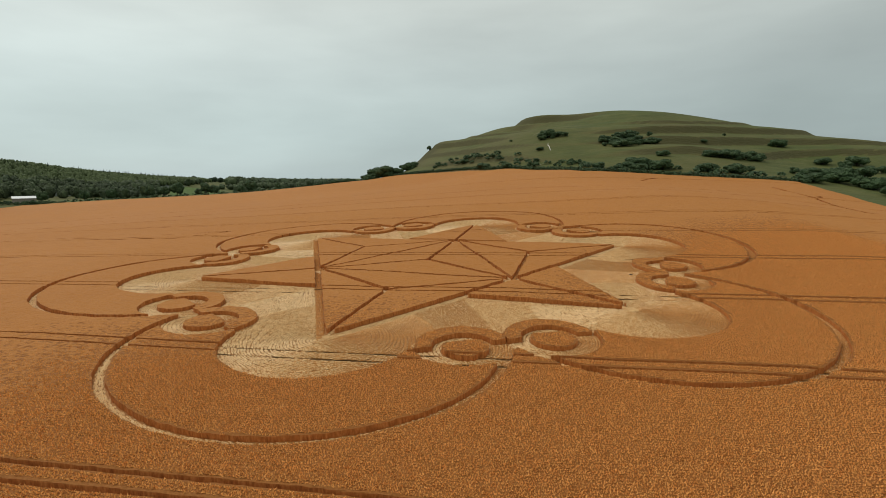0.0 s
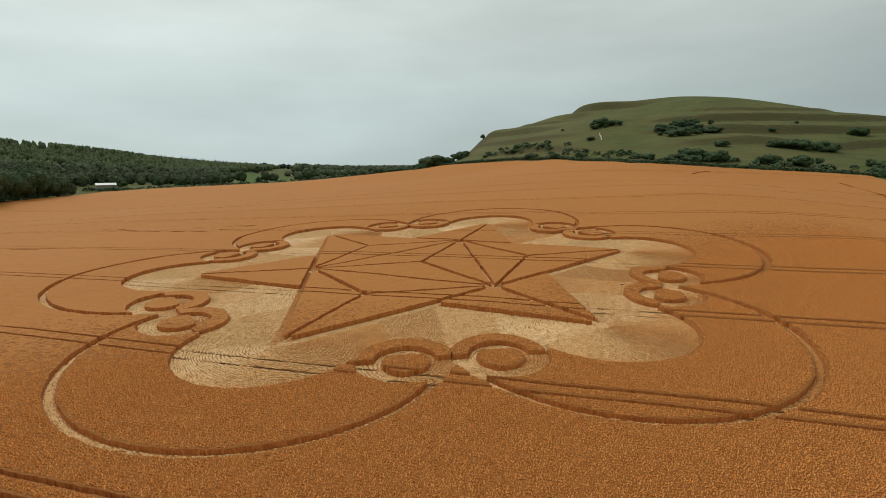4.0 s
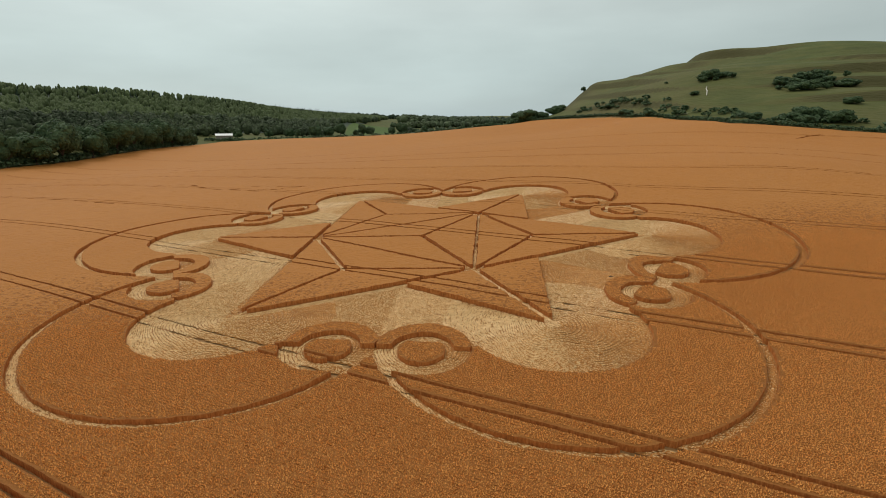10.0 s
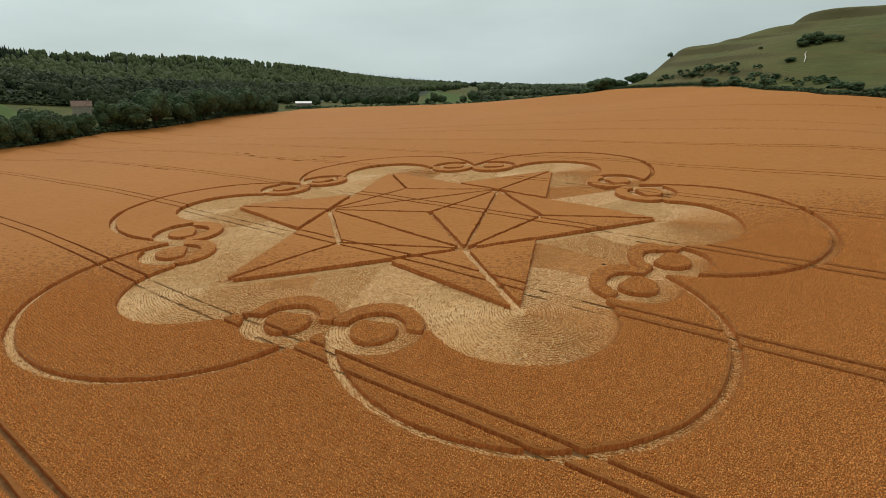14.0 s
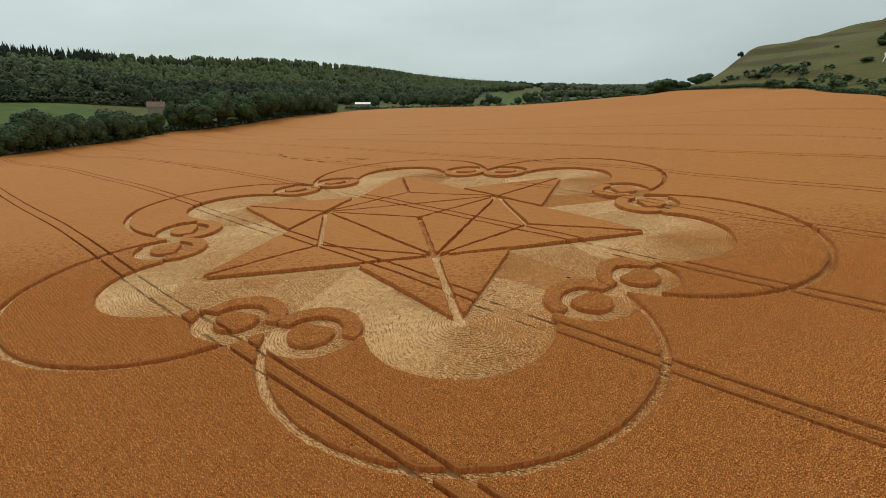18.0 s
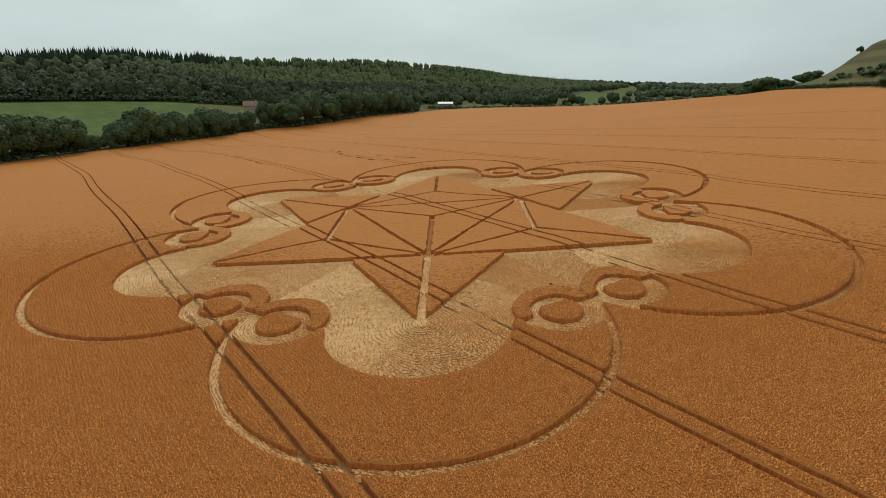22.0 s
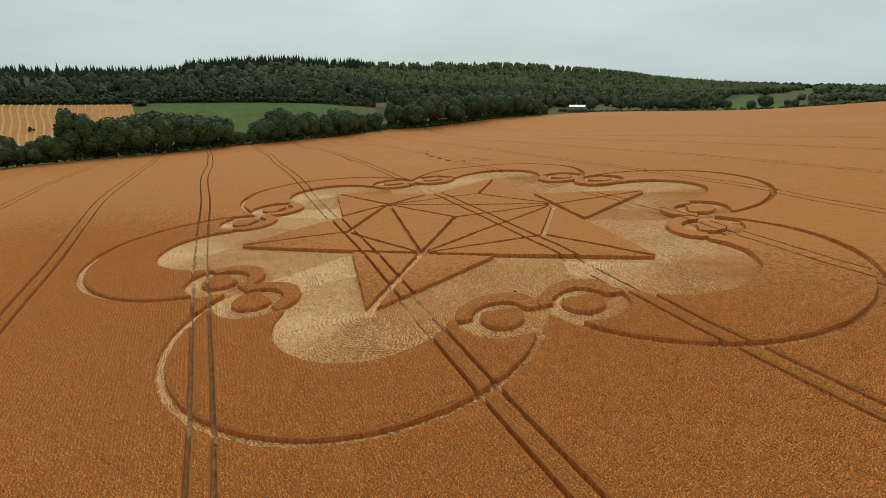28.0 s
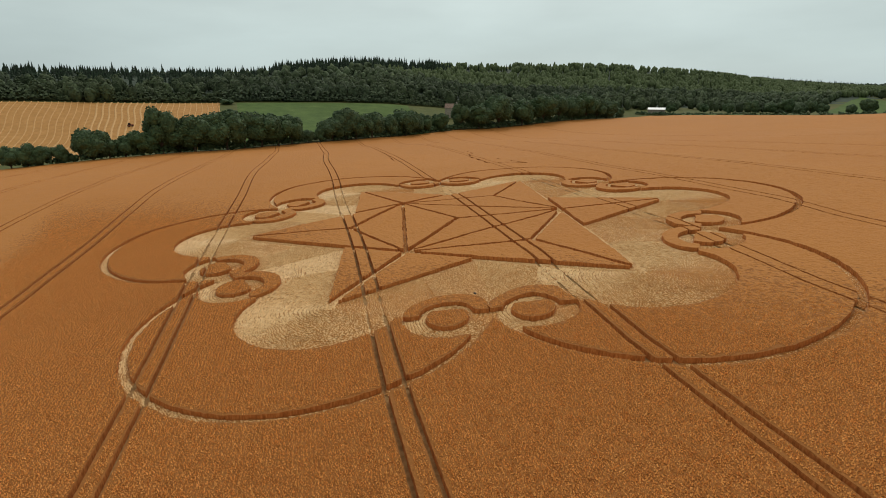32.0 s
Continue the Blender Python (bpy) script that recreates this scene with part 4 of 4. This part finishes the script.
def clump_mesh(name, c, size, label, category, r, mat):
    ring, m = 5, len(c)
    axis = r.normal(0, 1, (m, 3)) * 0.6
    axis[:, 2] = np.abs(axis[:, 2]) + 0.55
    axis /= np.linalg.norm(axis, axis=1, keepdims=True)
    side = np.cross(axis, (0.3, 0.9, 0.2))
    side /= np.linalg.norm(side, axis=1, keepdims=True)
    third = np.cross(axis, side)
    pts = [c + axis * (size * 0.6)[:, None]]
    for k in range(ring):
        a = 2 * math.pi * k / ring + r.uniform(-0.4, 0.4, m)
        pts.append(c + (side * np.cos(a)[:, None] + third * np.sin(a)[:, None]) * (size * r.uniform(0.65, 1.25, m))[:, None] - axis * (size * r.uniform(0.05, 0.6, m))[:, None])
    verts = np.stack(pts, 1).reshape(-1, 3)
    base = np.arange(m)[:, None] * (ring + 1)
    tri = np.concatenate([base + np.array((0, 1 + k, 1 + (k + 1) % ring)) for k in range(ring)])
    return tagged(new(name, mesh_from(name, verts, tri, mats=[mat])), label, category, kind="stuff")


def along(points, step, jitter, half, high, seed):
    """Places strung along a line of points."""
    r = np.random.default_rng(seed)
    out = []
    for (ax, ay), (bx, by) in zip(points[:-1], points[1:]):
        n = max(1, int(math.hypot(bx - ax, by - ay) / step))
        for k in range(n):
            u = (k + r.uniform(0, 1)) / n
            s = r.uniform(0.75, 1.3)
            out.append((ax + (bx - ax) * u + r.uniform(-jitter, jitter), ay + (by - ay) * u + r.uniform(-jitter, jitter), half * s, high * s))
    return out


# undergrowth of the belt, the crest hedge, the valley hedges
BELT_LINE = [(x - 3, y + 2) for x, y, _ in BELT]
blob_mass("belt_undergrowth", along(BELT_LINE, 1.1, 2.6, 2.3, 4.4, 21), "dark tangled undergrowth beneath a row of trees", "undergrowth", 22, 14, M_LEAF)
CREST = [(184, 266), (149, 274), (122, 281), (80, 299), (57, 339), (35, 384), (11, 429), (-17, 464), (-53, 505)]
blob_mass("crest_hedge", along(CREST, 0.7, 0.6, 1.0, 1.7, 23), "clipped dark green hedge along the top of the field", "hedge", 24, 12, M_LEAF)
blob_mass("scrub_behind_hedge", along([(186, 276), (152, 284), (126, 292), (88, 312), (66, 352), (46, 392), (22, 438), (-8, 474)], 4.2, 6.5, 1.9, 2.3, 25),
          "rough green scrub and brambles behind the hedge", "scrub", 26, 16, M_LEAF)
blob_mass("far_edge_hedge", along([(-56, 506), (-95, 496), (-150, 502), (-205, 507), (-261, 510), (-314, 508), (-395, 508)], 4.0, 4.0, 1.8, 2.6, 27), "low broken hedge beyond the field", "hedge", 28, 10, M_LEAF)
blob_mass("barn_scrub", along([(-416, 494), (-400, 509), (-386, 522)], 1.6, 2.5, 2.0, 3.0, 81), "low rough scrub and nettles in front of the barn", "scrub", 82, 14, M_LEAF)
BUSHES = [make_tree("bush", 40 + i, w, t, 0.2, s, lobes=n, per_lobe=110) for i, (w, t, n, s) in enumerate([
    (4.2, 3.8, 6, "rounded dark green hawthorn bush on the grassy hill"), (5.2, 4.0, 7, "broad dark green thorn bush on the slope"), (2.6, 3.6, 4, "small upright dark bush on the grass")])]
HILL_CLUMPS = [(77, 413, 0.9), (87, 416, 1.1), (94, 412, 1.2), (91, 419, 0.9), (82, 419, 0.8), (114, 377, 1.0), (120, 371, 1.2), (128, 371, 1.3), (137, 374, 1.3), (146, 384, 1.2),
               (130, 395, 1.2), (144, 400, 1.1), (138, 386, 1.4), (124, 384, 1.3), (152, 394, 1.0), (116, 386, 1.0), (138, 335, 1.0), (56, 439, 0.6), (70, 385, 0.8)]
SLOPE_BUSHES = [(179, 334, 1.5), (184, 331, 1.4), (192, 337, 1.6), (201, 343, 1.3), (187, 342, 1.3), (207, 348, 0.8), (244, 390, 1.4), (249, 391, 1.1), (251, 352, 1.4), (189, 388, 0.6), (212, 404, 0.6),
                (199, 287, 1.5), (206, 284, 1.7), (249, 329, 1.8), (268, 345, 1.8), (205, 274, 1.6), (208, 264, 1.7), (212, 288, 1.6), (222, 296, 1.6), (256, 340, 1.6), (228, 306, 1.3), (-452, 56, 1.3), (262, 318, 1.7), (238, 300, 1.7)]
FOOT_BUSHES = [(212, 260, 1.7), (202, 240, 1.8), (221, 236, 1.8), (188, 270, 1.4), (196, 296, 1.3), (108, 294, 1.1), (122, 298, 1.4), (73, 306, 1.5), (58, 350, 1.2), (54, 332, 1.8),
               (44, 365, 1.1), (30, 396, 1.2), (38, 410, 1.1), (90, 308, 1.1), (158, 288, 1.3), (170, 293, 1.1), (143, 292, 1.2), (18, 440, 1.0), (-4, 474, 1.2)]
HILLSIDE = HILL_CLUMPS + SLOPE_BUSHES + FOOT_BUSHES
r_b = np.random.default_rng(77)
HILLSIDE += [(x + r_b.normal(0, sx), y + r_b.normal(0, sy), r_b.uniform(0.7, 1.5)) for x, y, sx, sy, n in ((134, 384, 10, 7, 12), (88, 416, 5, 3, 5), (210, 285, 12, 12, 8), (110, 300, 30, 5, 10), (190, 337, 8, 4, 5)) for _ in range(n)]
HILLSIDE = [b for b in HILLSIDE if inside_field(np.array(b[0]), np.array(b[1])) < -2.5]
plant(BUSHES, HILLSIDE, "bushes on the hill")
plant([copy_thing(BUSHES[0], Matrix()), copy_thing(BUSHES[1], Matrix())], [(-56, 509, 3.2), (-62, 514, 2.6), (-50, 512, 2.2), (-36, 528, 1.7), (-31, 534, 1.9), (-90, 502, 1.3), (-102, 501, 1.1), (-44, 516, 1.5), (-72, 507, 1.6)], "trees at the hedge's end")


lone = copy_thing(BUSHES[2], Matrix())
lone.matrix_world = stand_at(None, -15, 603, 0.4, 1.15, tall=1.5)
tagged(lone, "slender dark tree standing alone on the hill's skyline", "tree", "bushes on the hill")


def leafy_shell(p, z, per, seed):
    """Tufts over the upper skin of crowns given as x, y, half width, height."""
    r = np.random.default_rng(seed)
    q = r.normal(0, 1, (len(p), per, 3))
    q /= np.linalg.norm(q, axis=2, keepdims=True)
    q[..., 2] = np.abs(q[..., 2]) * 1.2 - 0.2
    swell = 1 + 0.16 * np.sin(q[..., :1] * 7 + p[:, None, :1]) * np.sin(q[..., 1:2] * 6 + p[:, None, 1:2])
    c = np.stack([p[:, 0], p[:, 1], z + p[:, 3] * 0.48], 1)[:, None] + q * np.stack([p[:, 2] * 0.98, p[:, 2] * 0.98, p[:, 3] * 0.56], 1)[:, None] * swell
    size = (p[:, 2, None] * r.uniform(0.13, 0.27, (len(p), per))).ravel()
    return leaf_tufts(c.reshape(-1, 3), q.reshape(-1, 3), size, r)


def woods(name, places, label, seed, mat, category="wood", extra=5, shape=None, shell=None):
    """Crowns packed side by side: each a tall knobbly mass with smaller ones against it."""
    r = np.random.default_rng(seed)
    p = np.asarray(places, float)
    z = ground_height(p[:, 0], p[:, 1])
    v, t = lumps(np.stack([p[:, 0], p[:, 1], z + p[:, 3] * 0.48], 1), np.stack([p[:, 2] * 0.85, p[:, 2] * 0.85, p[:, 3] * 0.5], 1), seed + 1, 0.26, shape)
    for k in range(extra):
        a, q = r.uniform(0, 6.28, len(p)), r.uniform(0.26, 0.6, len(p))
        c = np.stack([p[:, 0] + np.cos(a) * p[:, 2] * 0.62, p[:, 1] + np.sin(a) * p[:, 2] * 0.62, z + p[:, 3] * r.uniform(0.35, 0.88, len(p))], 1)
        kv, kt = lumps(c, np.stack([p[:, 2] * q, p[:, 2] * q, p[:, 2] * q * 0.85], 1), seed + 10 + k, 0.28, (KNOB_V, KNOB_T))
        t = np.r_[t, kt + len(v)]
        v = np.r_[v, kv]
    if shell is not None:
        near = shell(p)
        sv, st = leafy_shell(p[near], z[near], 46, seed + 40)
        t = np.r_[t, st + len(v)]
        v = np.r_[v, sv]
    return tagged(new(name, mesh_from(name, v, t, mats=[mat], smooth=True)), label, category, kind="stuff")


FAR_PASTURE = [(-420, 800), (-330, 850), (-470, 1130), (-620, 1190)]
OPEN_VALLEY = [(-330, 570), (-220, 570), (-318, 850), (-458, 1140), (-600, 1200), (-640, 1190), (-430, 800)]


def in_open(x, y):
    """True over the open grass at the end of the valley, where no trees grow."""
    odd = False
    for (ax, ay), (bx, by) in zip(OPEN_VALLEY, OPEN_VALLEY[1:] + OPEN_VALLEY[:1]):
        if (ay > y) != (by > y) and x < (bx - ax) * (y - ay) / (by - ay) + ax:
            odd = not odd
    return odd


r_w = np.random.default_rng(50)
wood = []
while len(wood) < 2700:
    y = r_w.uniform(-330, 1560)
    front = -468 - 14 * math.sin(y / 70) - 9 * math.sin(y / 31) - max(0, y - 700) * 0.22
    depth = r_w.uniform(0, 1) ** 1.35
    x = front + (-865 - front) * depth
    if 210 < y < 470 and x > front - 5 or (y > 1480 and x > -760) or (x < -752 and y < 400):
        continue
    half = r_w.choice((r_w.uniform(3.0, 4.6), r_w.uniform(4.2, 7.2)))
    wood.append((x, y, half, r_w.uniform(1.5, 2.0) * half + 4))
wood += [(r_w.uniform(-730, -540), y, r_w.uniform(3.6, 6.0), r_w.uniform(11, 15)) for y in r_w.uniform(235, 560, 420)]
wood += [(r_w.uniform(-745, -560), y, r_w.uniform(3.6, 6.0), r_w.uniform(11, 15)) for y in r_w.uniform(560, 1150, 420)]
upper = [w for w in wood if w[1] > 330 + 0.5 * (w[0] + 620) and w[0] < -590]
dark_firs = [w for w in wood if w[0] < -545 and w[1] < 60 + 60 * math.sin(w[0] / 40)]
upper_set = set(upper + dark_firs)
woods("broadleaf_wood", [w for w in wood if w not in upper_set and not in_open(w[0], w[1])], "dense dark green wood climbing a long low hill", 51, M_WOODS, extra=2, shell=lambda p: (p[:, 0] > -630) & (p[:, 1] < 850))
young = [(x + r_w.uniform(-6, 6), y + r_w.uniform(-6, 6), r_w.uniform(2.6, 4.0), r_w.uniform(10.5, 12.5)) for x, y, h, _ in upper for _ in range(2)]
woods("young_wood", young, "paler green young trees on the upper slope", 55, M_YOUNG, extra=0)
valley_trees = [(-440 + r_w.uniform(-40, 40), y, r_w.uniform(3.5, 6), r_w.uniform(9, 15)) for y in r_w.uniform(300, 620, 150)]
valley_trees += [(-500 + r_w.uniform(-90, 110), y, r_w.uniform(3.5, 6), r_w.uniform(9, 14)) for y in r_w.uniform(600, 1050, 190)]
valley_trees += [(x, 860 + 0.25 * x + r_w.uniform(-90, 220), r_w.uniform(4.5, 8), r_w.uniform(9, 15)) for x in r_w.uniform(-470, -90, 240)]
woods("valley_trees", [t for t in valley_trees if not in_open(t[0], t[1]) and not (t[0] > -445 and 455 < t[1] < 610)], "belts of dark trees along the valley bottom", 52, M_WOODS, "trees", extra=2, shell=lambda p: p[:, 1] < 720)
beyond = []
for u, w in r_w.uniform(0, 1, (430, 2)):
    beyond.append((-505 + 190 * u - 170 * w, 1245 + 330 * u + 430 * w, r_w.uniform(5, 11), r_w.uniform(13, 21)))
beyond += [(-470 + 110 * u + r_w.uniform(-30, 30), 1120 + 190 * u + r_w.uniform(-30, 30), r_w.uniform(4, 8), r_w.uniform(9, 15)) for u in r_w.uniform(0, 1, 130)]
woods("valley_wood", [t for t in beyond if not in_open(t[0], t[1])], "bluish dark trees filling the end of the valley", 56, M_WOODS, extra=2)
ridge = [(x, 2050 + 0.12 * x + r_w.uniform(-220, 260), r_w.uniform(8, 14), r_w.uniform(12, 20)) for x in r_w.uniform(-2000, 700, 800)]
woods("distant_woods", ridge, "blue-grey line of distant woods on the skyline", 53, M_NEEDLE, "woods", extra=0, shape=(KNOB_V, KNOB_T))


def conifers(name, places, label, seed):
    r = np.random.default_rng(seed)
    verts, tris = [], []
    for x, y, wide, tall in places:
        z = float(land(np.array(x), np.array(y)))
        tiers = 6
        for k in range(tiers):
            z0 = z + tall * (0.12 + 0.84 * k / tiers)
            rad = wide * (1 - k / tiers) * r.uniform(0.8, 1.15)
            base = len(verts)
            verts.append((x, y, z0 + tall * 0.24))
            a0 = r.uniform(0, 6.28)
            for j in range(7):
                a = a0 + j * 0.8976
                q = rad * r.uniform(0.65, 1.2)
                verts.append((x + math.cos(a) * q, y + math.sin(a) * q, z0 - tall * r.uniform(0.0, 0.05)))
            for j in range(7):
                tris.append((base, base + 1 + j, base + 1 + (j + 1) % 7))
    return tagged(new(name, mesh_from(name, np.array(verts), np.array(tris), mats=[M_NEEDLE])), label, "conifers", kind="stuff")


firs = [(r_w.uniform(-850, -750), y, r_w.uniform(3.6, 5.4), r_w.uniform(13, 20)) for y in r_w.uniform(125, 400, 420)]
firs += [(r_w.uniform(-840, -760), y, r_w.uniform(3.0, 4.8), r_w.uniform(7, 14)) for y in r_w.uniform(-330, 130, 460)]
firs += [(r_w.uniform(-830, -780), y, r_w.uniform(2.2, 3.4), r_w.uniform(11, 15)) for y in r_w.uniform(390, 1100, 70)]
firs += [(r_w.uniform(-830, -740), y, r_w.uniform(2.5, 3.6), r_w.uniform(12, 17)) for y in r_w.uniform(1180, 1560, 160)]
firs += [(x, y, h * 0.62, t * r_w.uniform(0.95, 1.3)) for x, y, h, t in dark_firs]
conifers("conifer_plantation", firs, "spiky dark conifers along the top of the wooded hill", 54)


blob_mass("wood_edge_hedge", along([(-438, -200), (-466, 54), (-470, 62), (-458, 250), (-462, 340), (-470, 460)], 1.6, 1.5, 2.4, 4.4, 61) + along([(-447, -200), (-476, 60), (-470, 250), (-472, 340), (-482, 470)], 2.0, 5.0, 3.4, 8.0, 62),
          "dense dark hedge and scrub along the edge of the wood", "hedge", 63, 14, M_WOODS)


# ---- fields, buildings and marks in the distance ----
def sheet(name, corners, lift, step, mat, label, category):
    """A field laid over the ground between four corners, with a low edge."""
    a, b, c, d = [np.array(p, float) for p in corners]
    n, m = int(np.hypot(*(b - a)) / step) + 1, int(np.hypot(*(d - a)) / step) + 1
    u, v = np.meshgrid(np.linspace(0, 1, n), np.linspace(0, 1, m), indexing="ij")
    p = (a * (1 - u[..., None]) + b * u[..., None]) * (1 - v[..., None]) + (d * (1 - u[..., None]) + c * u[..., None]) * v[..., None]
    z = land(p[..., 0], p[..., 1]) + lift
    rim = (u == 0) | (u == 1) | (v == 0) | (v == 1)
    z = np.where(rim, z - lift - 0.5, z)
    g = np.arange(n * m).reshape(n, m)
    q = np.stack([g[:-1, :-1], g[1:, :-1], g[1:, 1:], g[:-1, 1:]], -1).reshape(-1, 4)
    return tagged(new(name, mesh_from(name, np.concatenate([p, z[..., None]], -1).reshape(-1, 3), quads=q, mats=[mat], smooth=True)), label, category, kind="structure")


STUB = [(-228, -150), (-262, 52), (-463, 54), (-436, -190)]
sheet("stubble_ground", STUB, 0.35, 6, M_STUBBLE, "golden cut stubble field with pale rows of straw", "field")
sheet("pasture_ground", [(-272, 60), (-317, 206), (-455, 234), (-466, 60)], 0.35, 6, M_PASTURE, "bright green pasture behind the trees", "field")
sheet("far_pasture_ground", FAR_PASTURE, 0.6, 12, M_PASTURE, "pale green field on a distant slope", "field")
sheet("valley_pasture_ground", [(-396, 505), (-375, 560), (-300, 560), (-300, 512)], 0.35, 8, M_PASTURE, "strip of green grass beside the barn", "field")


def swaths(n):
    verts, quads = [], []
    a, b, c, d = [np.array(p, float) for p in STUB]
    for k in range(n):
        u = (k + 0.5) / n
        p, q = a * (1 - u) + b * u, d * (1 - u) + c * u
        steps = 60
        for s in range(steps + 1):
            w = 0.02 + 0.96 * s / steps
            m = p * (1 - w) + q * w
            bend_by = 3.2 * math.sin(w * 4.0 + 0.02 * k) + 0.7 * math.sin(w * 15.0 + 0.3 * k)
            x, y = m[0], m[1] + bend_by
            z = float(land(np.array(x), np.array(y)))
            wide = 0.42 + 0.2 * math.sin(s * 2.1 + k) + (0.35 if 30 < k < 40 else 0)
            for dy, dz in ((-wide, 0.3), (-wide * 0.4, 0.75), (wide * 0.4, 0.75), (wide, 0.3)):
                verts.append((x, y + dy, z + dz))
        base = len(verts) - 4 * (steps + 1)
        for s in range(steps):
            for j in range(3):
                i = base + 4 * s + j
                quads.append((i, i + 4, i + 5, i + 1))
    return tagged(new("straw_rows", mesh_from("straw_rows", np.array(verts), quads=np.array(quads), mats=[M_SWATH])), "pale rows of cut straw across the stubble", "straw rows", kind="stuff")


swaths(52)


def building(name, m, long, deep, high, roof, wall_mat, roof_mat, label, category, windows=(), chimney=False):
    ob = thing(name, m, label, category)
    bm = bmesh.new()
    box(bm, -long / 2, long / 2, -deep / 2, deep / 2, -4.5, high)
    part("walls", bm, wall_mat, ob)
    bm = bmesh.new()
    eave = 0.5
    vs = [bm.verts.new(p) for p in [(-long / 2 - eave, -deep / 2 - eave, high - 0.15), (long / 2 + eave, -deep / 2 - eave, high - 0.15), (long / 2 + eave, 0, high + roof), (-long / 2 - eave, 0, high + roof),
                                    (-long / 2 - eave, deep / 2 + eave, high - 0.15), (long / 2 + eave, deep / 2 + eave, high - 0.15)]]
    bm.faces.new(vs[:4]), bm.faces.new([vs[3], vs[2], vs[5], vs[4]])
    bm.faces.new([vs[0], vs[3], vs[4]]), bm.faces.new([vs[1], vs[5], vs[2]])
    bm.faces.new([vs[1], vs[0], vs[4], vs[5]])
    part("roof", bm, roof_mat, ob)
    for wx, wz, w, h in windows:
        bm = bmesh.new()
        box(bm, wx - w / 2, wx + w / 2, deep / 2 - 0.1, deep / 2 + 0.06, wz, wz + h)
        part("window", bm, M_PANE, ob)
    if chimney:
        bm = bmesh.new()
        box(bm, long * 0.3, long * 0.3 + 1.0, -0.5, 0.5, high + roof * 0.4, high + roof + 1.4)
        part("chimney", bm, wall_mat, ob)
    return ob


def on_land(x, y, turn, lift=0.0):
    return pose(x, y, float(ground_height(np.array(x), np.array(y))) + lift, 0, 0, turn)


building("barn", on_land(-409, 516, 43, 1.2), 18, 8, 3.8, 2.0, M_WALL, M_METAL, "long low farm barn with a white metal roof beside trees", "barn", [(-5, 1.6, 3.2, 1.6), (4, 1.6, 3.2, 1.6)])
building("farmhouse", on_land(-402, 259, 60, 3.6), 13, 8, 5.5, 4.0, M_BRICK, M_TILES, "buff stone farmhouse with a brown tiled roof half hidden by trees", "house",
         [(-4, 1.0, 1.4, 1.4), (0, 1.0, 1.4, 1.4), (4, 1.0, 1.4, 1.4), (-4, 3.6, 1.2, 1.2), (0, 3.6, 1.2, 1.2), (4, 3.6, 1.2, 1.2)], chimney=True)


def chalk_scar(points, wide, label):
    verts, quads = [], []
    for i, (x, y) in enumerate(points):
        z = float(ground_height(np.array(x), np.array(y))) + 0.45
        w = wide * (0.5 + 0.5 * math.sin(math.pi * (i + 0.5) / len(points)))
        verts += [(x - w, y, z), (x + w, y, z + 0.25)]
        if i:
            quads.append((2 * i - 2, 2 * i - 1, 2 * i + 1, 2 * i))
    return tagged(new("chalk_path", mesh_from("chalk_path", np.array(verts), quads=np.array(quads), mats=[M_CHALK])), label, "path", kind="structure")


chalk_scar([(76, 377), (76.6, 382), (77.2, 387), (77, 392), (78, 396)], 0.24, "white scar of bare chalk on the grassy hill")
chalk_scar([(72, 432), (76, 436), (80, 440), (84, 444)], 0.3, "pale trodden chalk path on the hillside")
chalk_scar([(62, 345), (64, 348), (67, 350)], 0.3, "small pale chalk scar above the hedge")


# ---- a tractor at work on the stubble ----
M_RED = material("faded_red_paint", [(0.3, (0.2, 0.035, 0.022)), (0.7, (0.3, 0.06, 0.035))], scale=2, rough=0.45, spec=0.5)
M_TYRE = material("black_rubber", [(0.3, (0.02, 0.019, 0.018)), (0.7, (0.045, 0.04, 0.036))], scale=4, rough=0.85)
tractor = thing("tractor", on_land(-358.5, -10.5, 105, 0.4), "small dark red tractor with a black cab on the stubble", "tractor")


def rounded(name, sizes, mat, parent, label=""):
    """A box with softened edges, given as x0, x1, y0, y1, z0, z1."""
    bm = bmesh.new()
    box(bm, *sizes)
    bmesh.ops.bevel(bm, geom=bm.edges[:], offset=0.09, segments=2, affect="EDGES")
    return part(name, bm, mat, parent, label)


rounded("bonnet", (0.3, 2.2, -0.45, 0.45, 0.85, 1.6), M_RED, tractor)
rounded("chassis", (-1.3, 2.0, -0.35, 0.35, 0.55, 0.9), M_TYRE, tractor)
cab = rounded("cab", (-1.3, 0.3, -0.75, 0.75, 1.0, 2.5), M_PANE, tractor, "dark glazed cab")
rounded("roof", (-1.4, 0.4, -0.85, 0.85, 2.5, 2.72), M_RED, cab)
for x, y, radius, wide in ((-0.9, -0.95, 0.85, 0.5), (-0.9, 0.95, 0.85, 0.5), (1.6, -0.85, 0.55, 0.36), (1.6, 0.85, 0.55, 0.36)):
    bm = bmesh.new()
    bmesh.ops.create_cone(bm, segments=20, radius1=radius, radius2=radius, depth=wide, cap_ends=True, matrix=pose(x, y, radius, 90, 0, 0))
    bmesh.ops.bevel(bm, geom=[e for e in bm.edges if len(e.link_faces) == 2 and max(len(f.verts) for f in e.link_faces) > 4], offset=0.08, segments=2, affect="EDGES")
    wheel = part("wheel", bm, M_TYRE, tractor)
    bm = bmesh.new()
    bmesh.ops.create_cone(bm, segments=14, radius1=radius * 0.5, radius2=radius * 0.45, depth=wide + 0.06, cap_ends=True, matrix=pose(x, y, radius, 90, 0, 0))
    part("rim", bm, M_RED, wheel)
